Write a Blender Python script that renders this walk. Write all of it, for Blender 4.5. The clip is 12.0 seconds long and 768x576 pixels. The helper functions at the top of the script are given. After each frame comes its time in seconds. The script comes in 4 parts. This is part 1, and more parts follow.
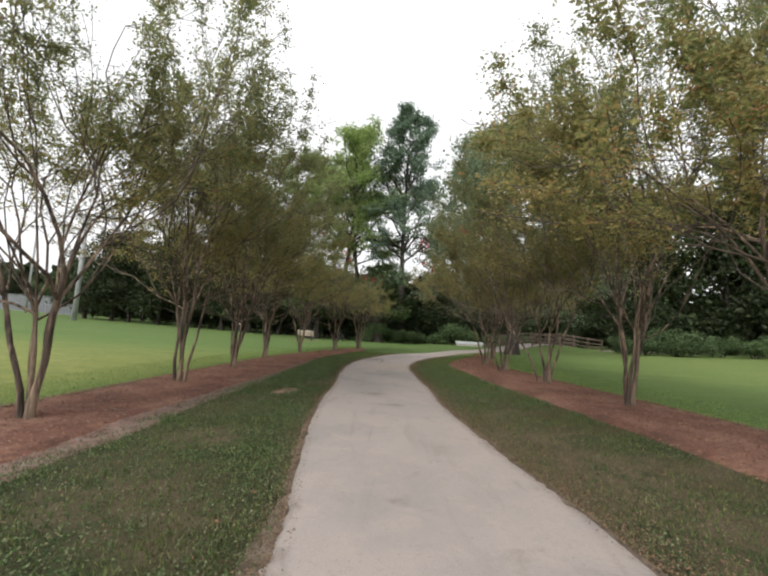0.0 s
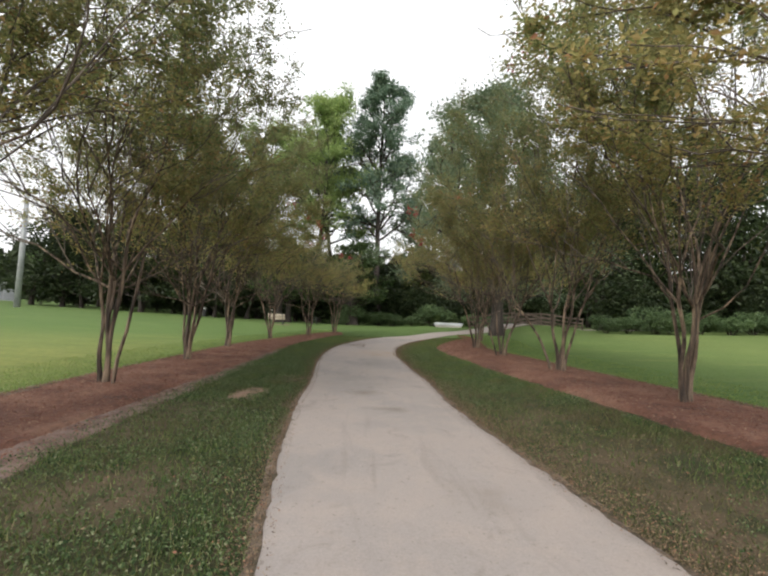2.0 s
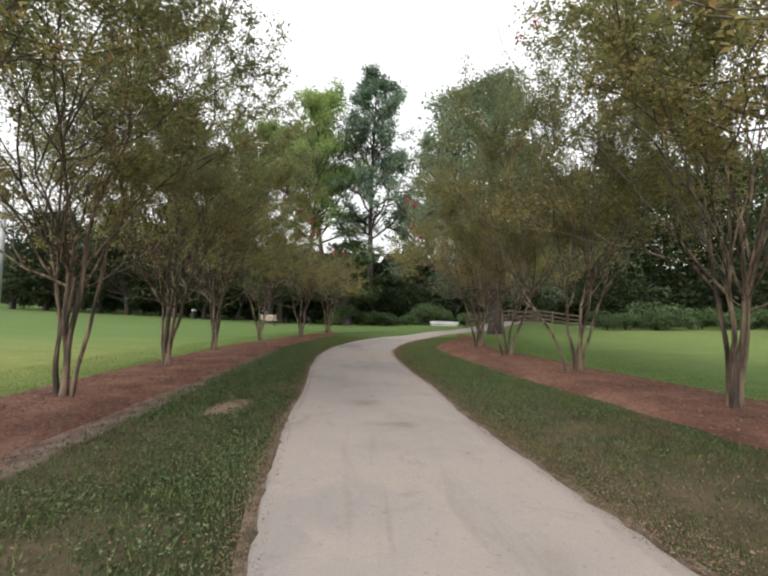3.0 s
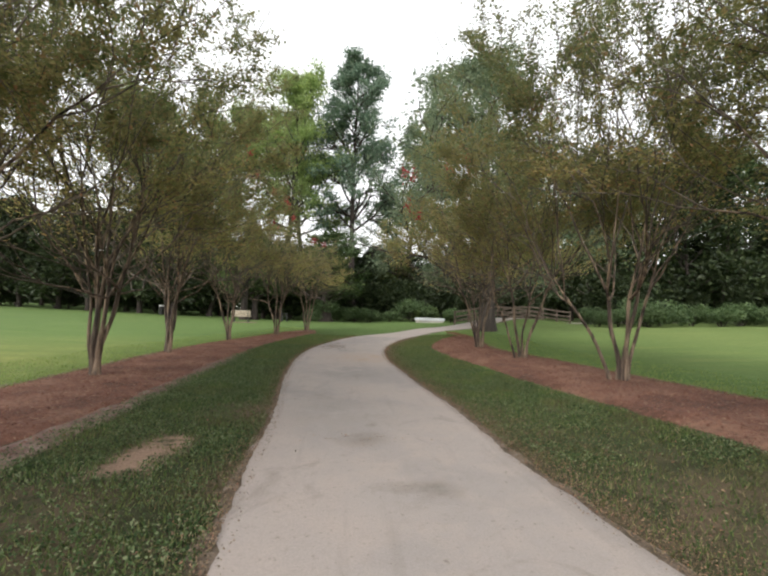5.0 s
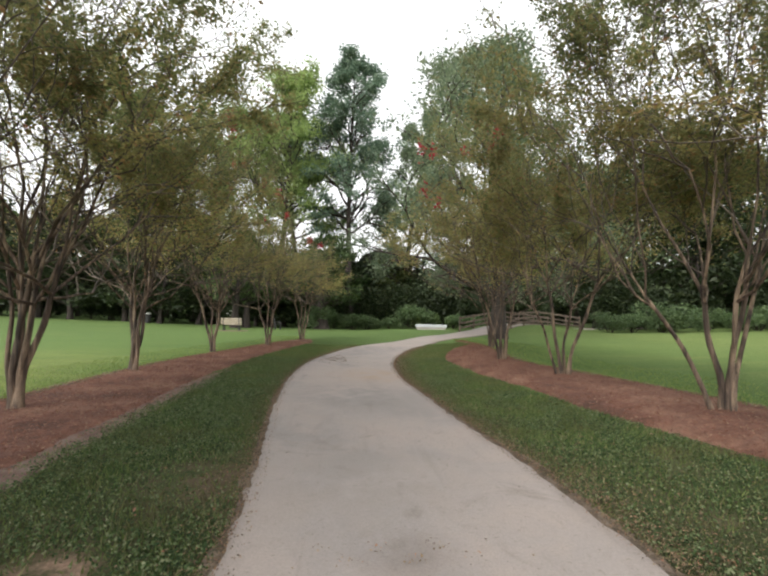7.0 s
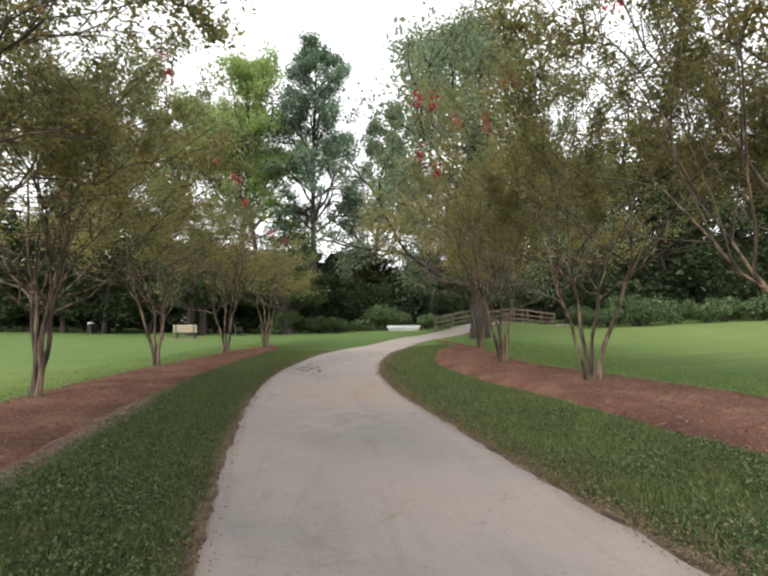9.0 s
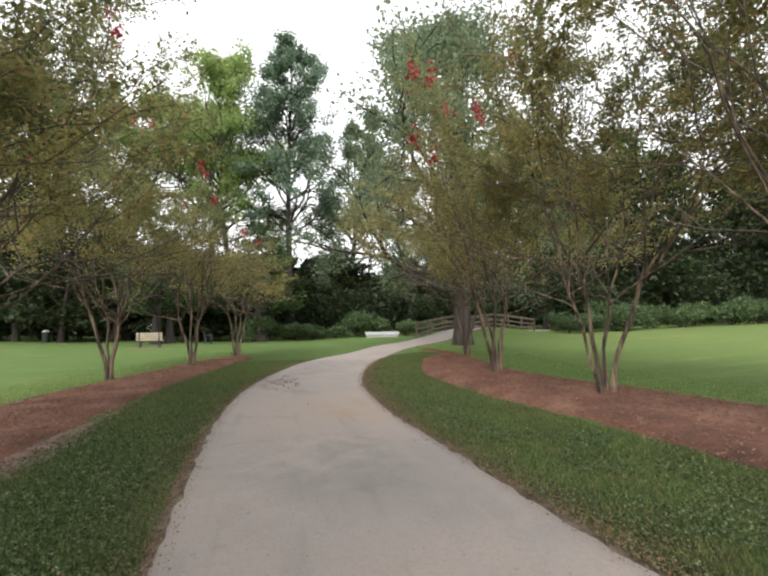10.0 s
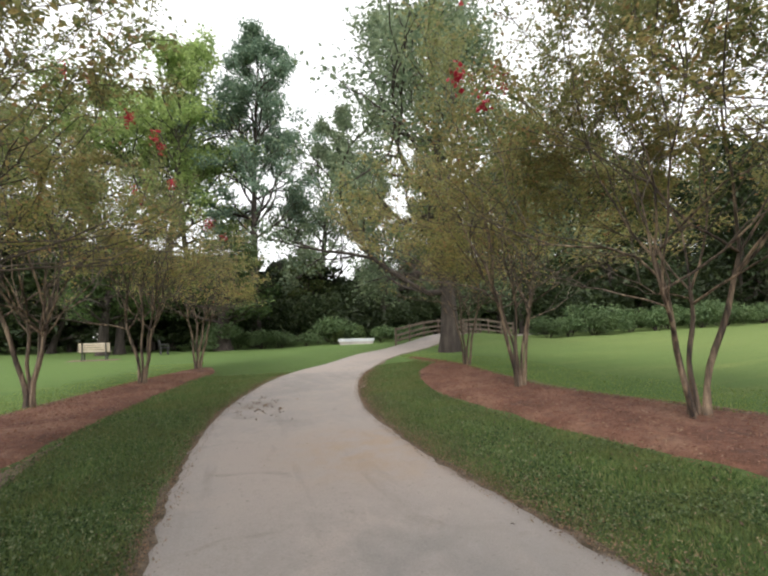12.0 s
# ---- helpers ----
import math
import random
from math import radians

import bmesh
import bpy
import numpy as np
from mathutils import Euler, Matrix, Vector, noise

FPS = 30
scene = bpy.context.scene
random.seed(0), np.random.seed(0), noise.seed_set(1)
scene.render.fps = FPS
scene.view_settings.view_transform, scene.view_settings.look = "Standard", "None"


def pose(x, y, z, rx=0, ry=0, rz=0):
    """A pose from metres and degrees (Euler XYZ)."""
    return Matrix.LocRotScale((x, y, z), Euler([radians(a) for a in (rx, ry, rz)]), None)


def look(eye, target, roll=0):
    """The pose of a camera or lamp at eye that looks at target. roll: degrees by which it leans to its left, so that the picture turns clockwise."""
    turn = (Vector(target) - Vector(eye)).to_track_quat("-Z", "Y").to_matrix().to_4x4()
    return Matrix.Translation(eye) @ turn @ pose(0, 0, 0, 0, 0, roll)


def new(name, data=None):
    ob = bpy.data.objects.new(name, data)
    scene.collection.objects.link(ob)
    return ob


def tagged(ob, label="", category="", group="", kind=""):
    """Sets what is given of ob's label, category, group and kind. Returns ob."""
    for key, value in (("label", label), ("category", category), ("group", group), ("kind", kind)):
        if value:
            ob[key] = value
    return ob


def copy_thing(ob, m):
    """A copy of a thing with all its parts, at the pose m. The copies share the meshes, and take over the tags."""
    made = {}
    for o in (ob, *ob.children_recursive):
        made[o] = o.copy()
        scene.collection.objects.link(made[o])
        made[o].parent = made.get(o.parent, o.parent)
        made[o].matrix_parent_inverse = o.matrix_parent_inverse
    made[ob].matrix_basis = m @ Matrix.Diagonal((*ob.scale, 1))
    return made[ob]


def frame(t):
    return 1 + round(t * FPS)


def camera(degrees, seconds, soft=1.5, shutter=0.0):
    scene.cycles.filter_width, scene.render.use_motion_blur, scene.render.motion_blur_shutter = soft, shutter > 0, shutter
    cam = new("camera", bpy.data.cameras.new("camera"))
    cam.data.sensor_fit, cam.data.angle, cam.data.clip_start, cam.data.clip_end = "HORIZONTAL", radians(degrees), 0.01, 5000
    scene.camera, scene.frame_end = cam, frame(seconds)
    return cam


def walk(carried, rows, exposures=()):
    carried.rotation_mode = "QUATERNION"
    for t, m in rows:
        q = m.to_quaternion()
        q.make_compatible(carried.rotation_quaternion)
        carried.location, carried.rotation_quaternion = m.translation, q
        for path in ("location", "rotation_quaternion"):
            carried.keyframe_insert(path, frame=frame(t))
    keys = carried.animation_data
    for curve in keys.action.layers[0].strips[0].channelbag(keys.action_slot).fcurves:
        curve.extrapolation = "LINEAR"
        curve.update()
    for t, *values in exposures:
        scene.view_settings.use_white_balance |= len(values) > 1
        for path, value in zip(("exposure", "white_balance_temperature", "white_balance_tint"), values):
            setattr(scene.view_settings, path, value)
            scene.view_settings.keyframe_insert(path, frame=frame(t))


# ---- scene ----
cam = camera(86.0, 12.0, soft=2.35)
PATH = [
    (0, (0.001, 0.031, 1.545), (-0.042, 2.021, 1.743), 3.4),
    (0.5, (-0.114, 0.529, 1.56), (-0.136, 2.522, 1.726), 3.5),
    (1, (-0.221, 1.144, 1.545), (-0.189, 3.139, 1.683), 3.3),
    (1.5, (-0.335, 1.686, 1.534), (-0.276, 3.682, 1.65), 3.1),
    (2, (-0.374, 2.191, 1.509), (-0.278, 4.185, 1.628), 2.5),
    (2.5, (-0.421, 2.728, 1.476), (-0.323, 4.722, 1.607), 2.1),
    (3, (-0.482, 3.191, 1.479), (-0.349, 5.183, 1.597), 1.7),
    (5, (-0.651, 5.417, 1.415), (-0.417, 7.401, 1.519), 1.8),
    (5.5, (-0.691, 5.936, 1.422), (-0.436, 7.917, 1.522), 1.4),
    (6, (-0.727, 6.458, 1.426), (-0.483, 8.439, 1.552), 1.3),
    (6.5, (-0.795, 6.949, 1.428), (-0.542, 8.929, 1.564), 1.8),
    (7, (-0.804, 7.451, 1.419), (-0.546, 9.43, 1.554), 1.4),
    (9, (-0.97, 9.52, 1.339), (-0.541, 11.468, 1.487), -0.3),
    (9.5, (-0.944, 10.065, 1.35), (-0.461, 11.999, 1.509), -0.7),
    (10, (-0.955, 10.54, 1.353), (-0.412, 12.457, 1.529), -0.6),
    (10.5, (-1.021, 10.985, 1.384), (-0.41, 12.879, 1.585), -0.7),
    (11, (-1.116, 11.495, 1.399), (-0.488, 13.382, 1.607), -0.5),
    (11.5, (-1.186, 11.996, 1.405), (-0.514, 13.867, 1.619), -0.5),
    (12, (-1.187, 12.554, 1.392), (-0.482, 14.415, 1.593), -1.2),
]
walk(cam, [(t, look(eye, target, roll)) for t, eye, target, roll in PATH],
     [(0.0, 0.16), (3.0, 0.3), (6.5, 0.48), (9.5, 0.58), (12.0, 0.58)])

# ---- light ----
SUN_EL, SUN_AZ = radians(42), radians(-145)
world = bpy.data.worlds.new("overcast_sky")
scene.world = world
world.use_nodes = True
wn, wl = world.node_tree.nodes, world.node_tree.links
wn.clear()
sky = wn.new("ShaderNodeTexSky")
sky.sky_type, sky.sun_disc = "NISHITA", False
sky.sun_elevation, sky.sun_rotation = SUN_EL, SUN_AZ
sky.air_density, sky.dust_density, sky.ozone_density = 1.0, 6.0, 1.0
pale = wn.new("ShaderNodeHueSaturation")
pale.inputs["Saturation"].default_value = 0.22
cloud = wn.new("ShaderNodeTexNoise")
cloud.inputs["Scale"].default_value, cloud.inputs["Detail"].default_value = 2.2, 5.0
cramp = wn.new("ShaderNodeMapRange")
cramp.inputs["To Min"].default_value, cramp.inputs["To Max"].default_value = 0.8, 1.2
cmul = wn.new("ShaderNodeVectorMath")
cmul.operation = "SCALE"
wbg = wn.new("ShaderNodeBackground")
wbg.inputs["Strength"].default_value = 0.15
wout = wn.new("ShaderNodeOutputWorld")
wl.new(sky.outputs[0], pale.inputs["Color"])
veil = wn.new("ShaderNodeMix")
veil.data_type = "RGBA"
veil.inputs[0].default_value, veil.inputs[7].default_value = 0.7, (9.1, 9.1, 9.25, 1)
wl.new(pale.outputs[0], veil.inputs[6])
wl.new(veil.outputs[2], cmul.inputs[0])
wl.new(cloud.outputs["Fac"], cramp.inputs["Value"])
wl.new(cramp.outputs[0], cmul.inputs["Scale"])
wl.new(cmul.outputs[0], wbg.inputs["Color"])
wl.new(wbg.outputs[0], wout.inputs["Surface"])
sun = new("sun", bpy.data.lights.new("sun", "SUN"))
sun.data.energy, sun.data.angle, sun.data.color = 1.7, radians(25), (1.0, 0.96, 0.89)
sun_dir = Vector((math.sin(SUN_AZ) * math.cos(SUN_EL), math.cos(SUN_AZ) * math.cos(SUN_EL), math.sin(SUN_EL)))
sun.matrix_world = look(sun_dir * 80, (0, 0, 0))


# ---- materials ----
def nodes_of(name):
    m = bpy.data.materials.new(name)
    m.use_nodes = True
    t = m.node_tree
    return m, t.nodes, t.links, t.nodes["Principled BSDF"]


def tex_noise(n, l, vec, scale, detail=4.0, rough=0.55, distort=0.0):
    t = n.new("ShaderNodeTexNoise")
    t.inputs["Scale"].default_value, t.inputs["Detail"].default_value = scale, detail
    t.inputs["Roughness"].default_value, t.inputs["Distortion"].default_value = rough, distort
    if vec is not None:
        l.new(vec, t.inputs["Vector"])
    return t.outputs["Fac"]


def ramp(n, l, fac, stops):
    r = n.new("ShaderNodeValToRGB")
    while len(r.color_ramp.elements) < len(stops):
        r.color_ramp.elements.new(0.5)
    for e, (p, c) in zip(r.color_ramp.elements, stops):
        e.position, e.color = p, (*c, 1)
    l.new(fac, r.inputs[0])
    return r.outputs[0]


def mixc(n, l, fac, a, b, mode="MIX"):
    m = n.new("ShaderNodeMix")
    m.data_type, m.blend_type = "RGBA", mode
    for sock, v in ((m.inputs[0], fac), (m.inputs[6], a), (m.inputs[7], b)):
        if isinstance(v, (int, float)):
            sock.default_value = v
        elif isinstance(v, tuple):
            sock.default_value = (*v, 1)
        else:
            l.new(v, sock)
    return m.outputs[2]


def span(n, l, fac, a, b, c=0.0, d=1.0):
    r = n.new("ShaderNodeMapRange")
    for k, v in zip(("From Min", "From Max", "To Min", "To Max"), (a, b, c, d)):
        r.inputs[k].default_value = v
    l.new(fac, r.inputs["Value"])
    return r.outputs[0]


def bump(n, l, p, height, strength, dist):
    b = n.new("ShaderNodeBump")
    b.inputs["Strength"].default_value, b.inputs["Distance"].default_value = strength, dist
    l.new(height, b.inputs["Height"])
    l.new(b.outputs[0], p.inputs["Normal"])


def spot(n, l, vec, x, y, r):
    """1 at the place (x, y), falling to 0 at r metres."""
    d = n.new("ShaderNodeVectorMath")
    d.operation = "DISTANCE"
    l.new(vec, d.inputs[0])
    d.inputs[1].default_value = (x, y, 0)
    return span(n, l, d.outputs["Value"], 0.25 * r, r, 1.0, 0.0)


def mat_simple(name, stops, scale, rough=0.8, bump_scale=None, strength=0.4, dist=0.01, stretch=None):
    m, n, l, p = nodes_of(name)
    co = n.new("ShaderNodeTexCoord").outputs["Object"]
    if stretch:
        mp = n.new("ShaderNodeMapping")
        mp.inputs["Scale"].default_value = stretch
        l.new(co, mp.inputs[0])
        co = mp.outputs[0]
    big = tex_noise(n, l, co, scale)
    fine = tex_noise(n, l, co, scale * 9, 6.0)
    col = ramp(n, l, big, stops)
    shade = span(n, l, fine, 0.3, 0.7, 0.72, 1.25)
    sc = n.new("ShaderNodeVectorMath")
    sc.operation = "SCALE"
    l.new(col, sc.inputs[0])
    l.new(shade, sc.inputs["Scale"])
    l.new(sc.outputs[0], p.inputs["Base Color"])
    p.inputs["Roughness"].default_value = rough
    bump(n, l, p, tex_noise(n, l, co, bump_scale or scale * 6, 6.0), strength, dist)
    return m


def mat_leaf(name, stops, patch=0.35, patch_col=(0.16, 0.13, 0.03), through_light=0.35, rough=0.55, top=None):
    """top: colour mixed in high in the crown, with the heights where it begins and prevails."""
    m, n, l, p = nodes_of(name)
    geo = n.new("ShaderNodeNewGeometry")
    co = n.new("ShaderNodeTexCoord").outputs["Object"]
    info = n.new("ShaderNodeObjectInfo")
    col = ramp(n, l, geo.outputs["Random Per Island"], stops)
    clump = tex_noise(n, l, co, 0.9, 3.0)
    col = mixc(n, l, span(n, l, clump, 0.45, 0.62, 0.0, patch), col, patch_col)
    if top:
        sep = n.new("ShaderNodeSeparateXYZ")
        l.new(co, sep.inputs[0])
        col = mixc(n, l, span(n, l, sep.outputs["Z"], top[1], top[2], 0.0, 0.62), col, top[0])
    vary = span(n, l, info.outputs["Random"], 0.0, 1.0, 0.8, 1.2)
    sc = n.new("ShaderNodeVectorMath")
    sc.operation = "SCALE"
    l.new(col, sc.inputs[0])
    l.new(vary, sc.inputs["Scale"])
    l.new(sc.outputs[0], p.inputs["Base Color"])
    p.inputs["Roughness"].default_value = rough
    p.inputs["Specular IOR Level"].default_value = 0.35
    tr = n.new("ShaderNodeBsdfTranslucent")
    l.new(sc.outputs[0], tr.inputs["Color"])
    mx = n.new("ShaderNodeMixShader")
    mx.inputs[0].default_value = through_light
    l.new(p.outputs[0], mx.inputs[1])
    l.new(tr.outputs[0], mx.inputs[2])
    l.new(mx.outputs[0], n["Material Output"].inputs["Surface"])
    return m


# worn places in the turf: x, y, radius, how bare
WORN = [(-2.4, 9.2, 0.28, 1.0), (-2.34, 9.52, 0.34, 1.0), (-2.27, 9.88, 0.28, 1.0), (-1.85, 11.2, 0.7, 0.78), (-2.9, 8.4, 0.85, 0.8), (-3.1, 7.4, 0.9, 0.75), (1.9, 11, 0.8, 0.4), (2.0, 6.6, 0.9, 0.75), (1.6, 13.6, 0.7, 0.3), (-2.0, 16, 0.6, 0.3),
        (1.7, 16.5, 0.6, 0.3), (-2.2, 3.7, 1.1, 0.7), (-2.4, 5.6, 0.8, 0.8), (2.6, 5.0, 1.2, 0.8), (2.2, 8.2, 0.9, 0.7), (-2.3, 7.6, 0.6, 0.6), (2.9, 3.2, 1.0, 0.7)]


def mat_ground():
    m, n, l, p = nodes_of("mown_grass")
    co = n.new("ShaderNodeNewGeometry").outputs["Position"]
    sep = n.new("ShaderNodeSeparateXYZ")
    l.new(co, sep.inputs[0])
    big = tex_noise(n, l, co, 0.16, 3.0)
    mid = tex_noise(n, l, co, 1.1, 5.0, 0.6)
    fine = tex_noise(n, l, co, 38.0, 6.0, 0.7)
    lawn = ramp(n, l, big, [(0.3, (0.072, 0.138, 0.04)), (0.55, (0.1, 0.17, 0.048)), (0.75, (0.135, 0.195, 0.058))])
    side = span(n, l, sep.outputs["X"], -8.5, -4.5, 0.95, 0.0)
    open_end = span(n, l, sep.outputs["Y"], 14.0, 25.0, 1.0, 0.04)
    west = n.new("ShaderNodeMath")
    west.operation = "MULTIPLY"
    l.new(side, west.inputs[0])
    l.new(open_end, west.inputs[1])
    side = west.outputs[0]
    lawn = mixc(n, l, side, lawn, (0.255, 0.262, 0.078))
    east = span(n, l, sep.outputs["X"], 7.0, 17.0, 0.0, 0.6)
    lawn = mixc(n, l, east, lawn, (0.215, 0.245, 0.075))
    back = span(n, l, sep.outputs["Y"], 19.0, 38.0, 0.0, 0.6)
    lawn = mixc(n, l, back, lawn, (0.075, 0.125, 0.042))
    st = n.new("ShaderNodeMapping")
    st.inputs["Scale"].default_value = (0.25, 1.6, 1.0)
    l.new(co, st.inputs[0])
    streak = tex_noise(n, l, st.outputs[0], 0.9, 4.0, 0.6)
    lawn = mixc(n, l, span(n, l, streak, 0.45, 0.68, 0.0, 0.45), lawn, (0.1, 0.155, 0.045))
    lawn = mixc(n, l, span(n, l, streak, 0.46, 0.3, 0.0, 0.35), lawn, (0.26, 0.27, 0.09))
    lawn = mixc(n, l, span(n, l, mid, 0.35, 0.65, 0.0, 0.35), lawn, (0.12, 0.165, 0.05))
    blotch = tex_noise(n, l, co, 5.5, 5.0, 0.7)
    lawn = mixc(n, l, span(n, l, blotch, 0.42, 0.62, 0.0, 0.5), lawn, (0.1, 0.15, 0.042))
    # verge soil and turf, darkened for the shade between the blades
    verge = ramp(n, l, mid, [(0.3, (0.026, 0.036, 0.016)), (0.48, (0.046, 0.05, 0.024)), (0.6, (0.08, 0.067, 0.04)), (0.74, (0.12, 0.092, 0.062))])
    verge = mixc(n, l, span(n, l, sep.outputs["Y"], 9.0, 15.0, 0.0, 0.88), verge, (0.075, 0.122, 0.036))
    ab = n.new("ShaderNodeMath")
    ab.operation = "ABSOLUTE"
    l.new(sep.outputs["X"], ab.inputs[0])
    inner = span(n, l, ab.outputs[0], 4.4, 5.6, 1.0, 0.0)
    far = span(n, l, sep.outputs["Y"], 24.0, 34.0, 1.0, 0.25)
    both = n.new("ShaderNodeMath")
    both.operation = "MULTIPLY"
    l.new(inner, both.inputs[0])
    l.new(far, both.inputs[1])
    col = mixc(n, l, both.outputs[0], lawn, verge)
    rag = tex_noise(n, l, co, 3.2, 5.0, 0.65)
    for x, y, r, k in WORN:
        mul = n.new("ShaderNodeMath")
        mul.operation = "MULTIPLY"
        l.new(spot(n, l, co, x, y, r * 1.25), mul.inputs[0])
        l.new(span(n, l, rag, 0.36, 0.56, 0.0, 1.6 * k * k), mul.inputs[1])
        mul.use_clamp = True
        col = mixc(n, l, mul.outputs[0], col, (0.27, 0.185, 0.135) if k > 0.9 else (0.11, 0.083, 0.054))
    sc = n.new("ShaderNodeVectorMath")
    sc.operation = "SCALE"
    l.new(col, sc.inputs[0])
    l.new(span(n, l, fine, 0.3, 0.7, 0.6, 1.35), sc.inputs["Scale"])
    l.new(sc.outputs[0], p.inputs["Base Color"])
    p.inputs["Roughness"].default_value = 0.9
    p.inputs["Specular IOR Level"].default_value = 0.15
    bump(n, l, p, fine, 0.6, 0.03)
    return m


def mat_path():
    m, n, l, p = nodes_of("sandy_path")
    co = n.new("ShaderNodeNewGeometry").outputs["Position"]
    big = tex_noise(n, l, co, 0.33, 4.0, 0.5, 0.6)
    mid = tex_noise(n, l, co, 2.3, 6.0, 0.62, 0.3)
    fine = tex_noise(n, l, co, 70.0, 6.0, 0.7)
    col = ramp(n, l, big, [(0.36, (0.335, 0.287, 0.262)), (0.5, (0.312, 0.275, 0.256)), (0.62, (0.255, 0.232, 0.222))])
    col = mixc(n, l, span(n, l, mid, 0.46, 0.66, 0.0, 0.7), col, (0.345, 0.293, 0.264))
    dark = tex_noise(n, l, co, 1.1, 6.0, 0.7, 1.2)
    col = mixc(n, l, span(n, l, dark, 0.58, 0.72, 0.0, 0.55), col, (0.165, 0.145, 0.132))
    speck = tex_noise(n, l, co, 24.0, 3.0, 0.6)
    col = mixc(n, l, span(n, l, speck, 0.63, 0.72, 0.0, 0.45), col, (0.134, 0.115, 0.097))
    grit = tex_noise(n, l, co, 9.0, 5.0, 0.7, 1.0)
    col = mixc(n, l, span(n, l, grit, 0.55, 0.75, 0.0, 0.3), col, (0.196, 0.168, 0.145))
    # scuffs drawn out along the walk
    st = n.new("ShaderNodeMapping")
    st.inputs["Scale"].default_value = (3.4, 0.5, 1.0)
    l.new(co, st.inputs[0])
    scuff = tex_noise(n, l, st.outputs[0], 1.0, 5.0, 0.6, 0.8)
    col = mixc(n, l, span(n, l, scuff, 0.56, 0.7, 0.0, 0.38), col, (0.2, 0.178, 0.165))
    col = mixc(n, l, span(n, l, scuff, 0.44, 0.32, 0.0, 0.3), col, (0.34, 0.29, 0.262))
    for x, y, r, c, k in ((0.5, 17.2, 1.5, (0.340, 0.25, 0.182), 0.7), (-0.3, 14.6, 1.8, (0.206, 0.195, 0.190), 0.7), (-0.5, 11.0, 1.2, (0.227, 0.21, 0.198), 0.5),
                          (-0.65, 20.8, 0.6, (0.12, 0.1, 0.085), 0.5), (-0.3, 9.95, 0.4, (0.16, 0.14, 0.126), 0.6), (0.7, 5.6, 0.4, (0.196, 0.17, 0.152), 0.5), (-0.12, 8.55, 0.3, (0.13, 0.115, 0.1), 0.6), (0.2, 8.65, 0.26, (0.13, 0.115, 0.1), 0.6)):
        mul = n.new("ShaderNodeMath")
        mul.operation = "MULTIPLY"
        l.new(spot(n, l, co, x, y, r), mul.inputs[0])
        l.new(span(n, l, mid, 0.38, 0.6, 0.0, k), mul.inputs[1])
        col = mixc(n, l, mul.outputs[0], col, c)
    sc = n.new("ShaderNodeVectorMath")
    sc.operation = "SCALE"
    l.new(col, sc.inputs[0])
    l.new(span(n, l, fine, 0.3, 0.7, 0.88, 1.12), sc.inputs["Scale"])
    l.new(sc.outputs[0], p.inputs["Base Color"])
    p.inputs["Roughness"].default_value = 0.85
    p.inputs["Specular IOR Level"].default_value = 0.25
    both = n.new("ShaderNodeMath")
    both.operation = "ADD"
    l.new(mid, both.inputs[0])
    l.new(fine, both.inputs[1])
    bump(n, l, p, both.outputs[0], 0.35, 0.012)
    return m


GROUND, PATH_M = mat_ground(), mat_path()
MULCH = mat_simple("bark_mulch", [(0.3, (0.088, 0.04, 0.028)), (0.5, (0.178, 0.08, 0.052)), (0.7, (0.26, 0.145, 0.1))], 1.1, 0.95, 38, 1.0, 0.05)
SOIL = mat_simple("trodden_soil", [(0.32, (0.07, 0.06, 0.034)), (0.46, (0.12, 0.09, 0.062)), (0.58, (0.19, 0.145, 0.11)), (0.7, (0.24, 0.2, 0.17))], 6.0, 0.95, 50, 0.9, 0.03)
DUST = mat_simple("dusty_soil", [(0.3, (0.1, 0.056, 0.043)), (0.5, (0.165, 0.105, 0.085)), (0.7, (0.225, 0.168, 0.142))], 4.5, 0.95, 40, 0.6, 0.015)
BARK = mat_simple("smooth_bark", [(0.36, (0.028, 0.02, 0.016)), (0.5, (0.105, 0.074, 0.054)), (0.66, (0.29, 0.212, 0.148))], 5.0, 0.8, 22, 0.6, 0.012, (2.4, 2.4, 0.22))
BARK_DARK = mat_simple("rough_bark", [(0.3, (0.022, 0.017, 0.014)), (0.5, (0.044, 0.034, 0.029)), (0.7, (0.078, 0.062, 0.053))], 2.0, 0.95, 12, 0.9, 0.05, (2.5, 2.5, 0.4))
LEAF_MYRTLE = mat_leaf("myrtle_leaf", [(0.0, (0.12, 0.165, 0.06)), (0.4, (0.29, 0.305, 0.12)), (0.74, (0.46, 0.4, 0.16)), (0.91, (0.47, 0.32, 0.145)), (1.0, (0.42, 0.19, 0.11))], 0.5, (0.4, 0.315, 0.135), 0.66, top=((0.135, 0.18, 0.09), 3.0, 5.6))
LEAF_GREEN = mat_leaf("green_leaf", [(0.0, (0.034, 0.068, 0.024)), (0.5, (0.06, 0.105, 0.035)), (1.0, (0.105, 0.15, 0.048))], 0.25, (0.138, 0.165, 0.048))
LEAF_LIGHT = mat_leaf("light_leaf", [(0.0, (0.16, 0.235, 0.085)), (0.5, (0.25, 0.335, 0.12)), (1.0, (0.34, 0.41, 0.16))], 0.3, (0.3, 0.35, 0.13), 0.65)
LEAF_OAK = mat_leaf("oak_leaf", [(0.0, (0.058, 0.098, 0.033)), (0.5, (0.098, 0.137, 0.046)), (1.0, (0.156, 0.169, 0.058))], 0.3, (0.169, 0.156, 0.046))
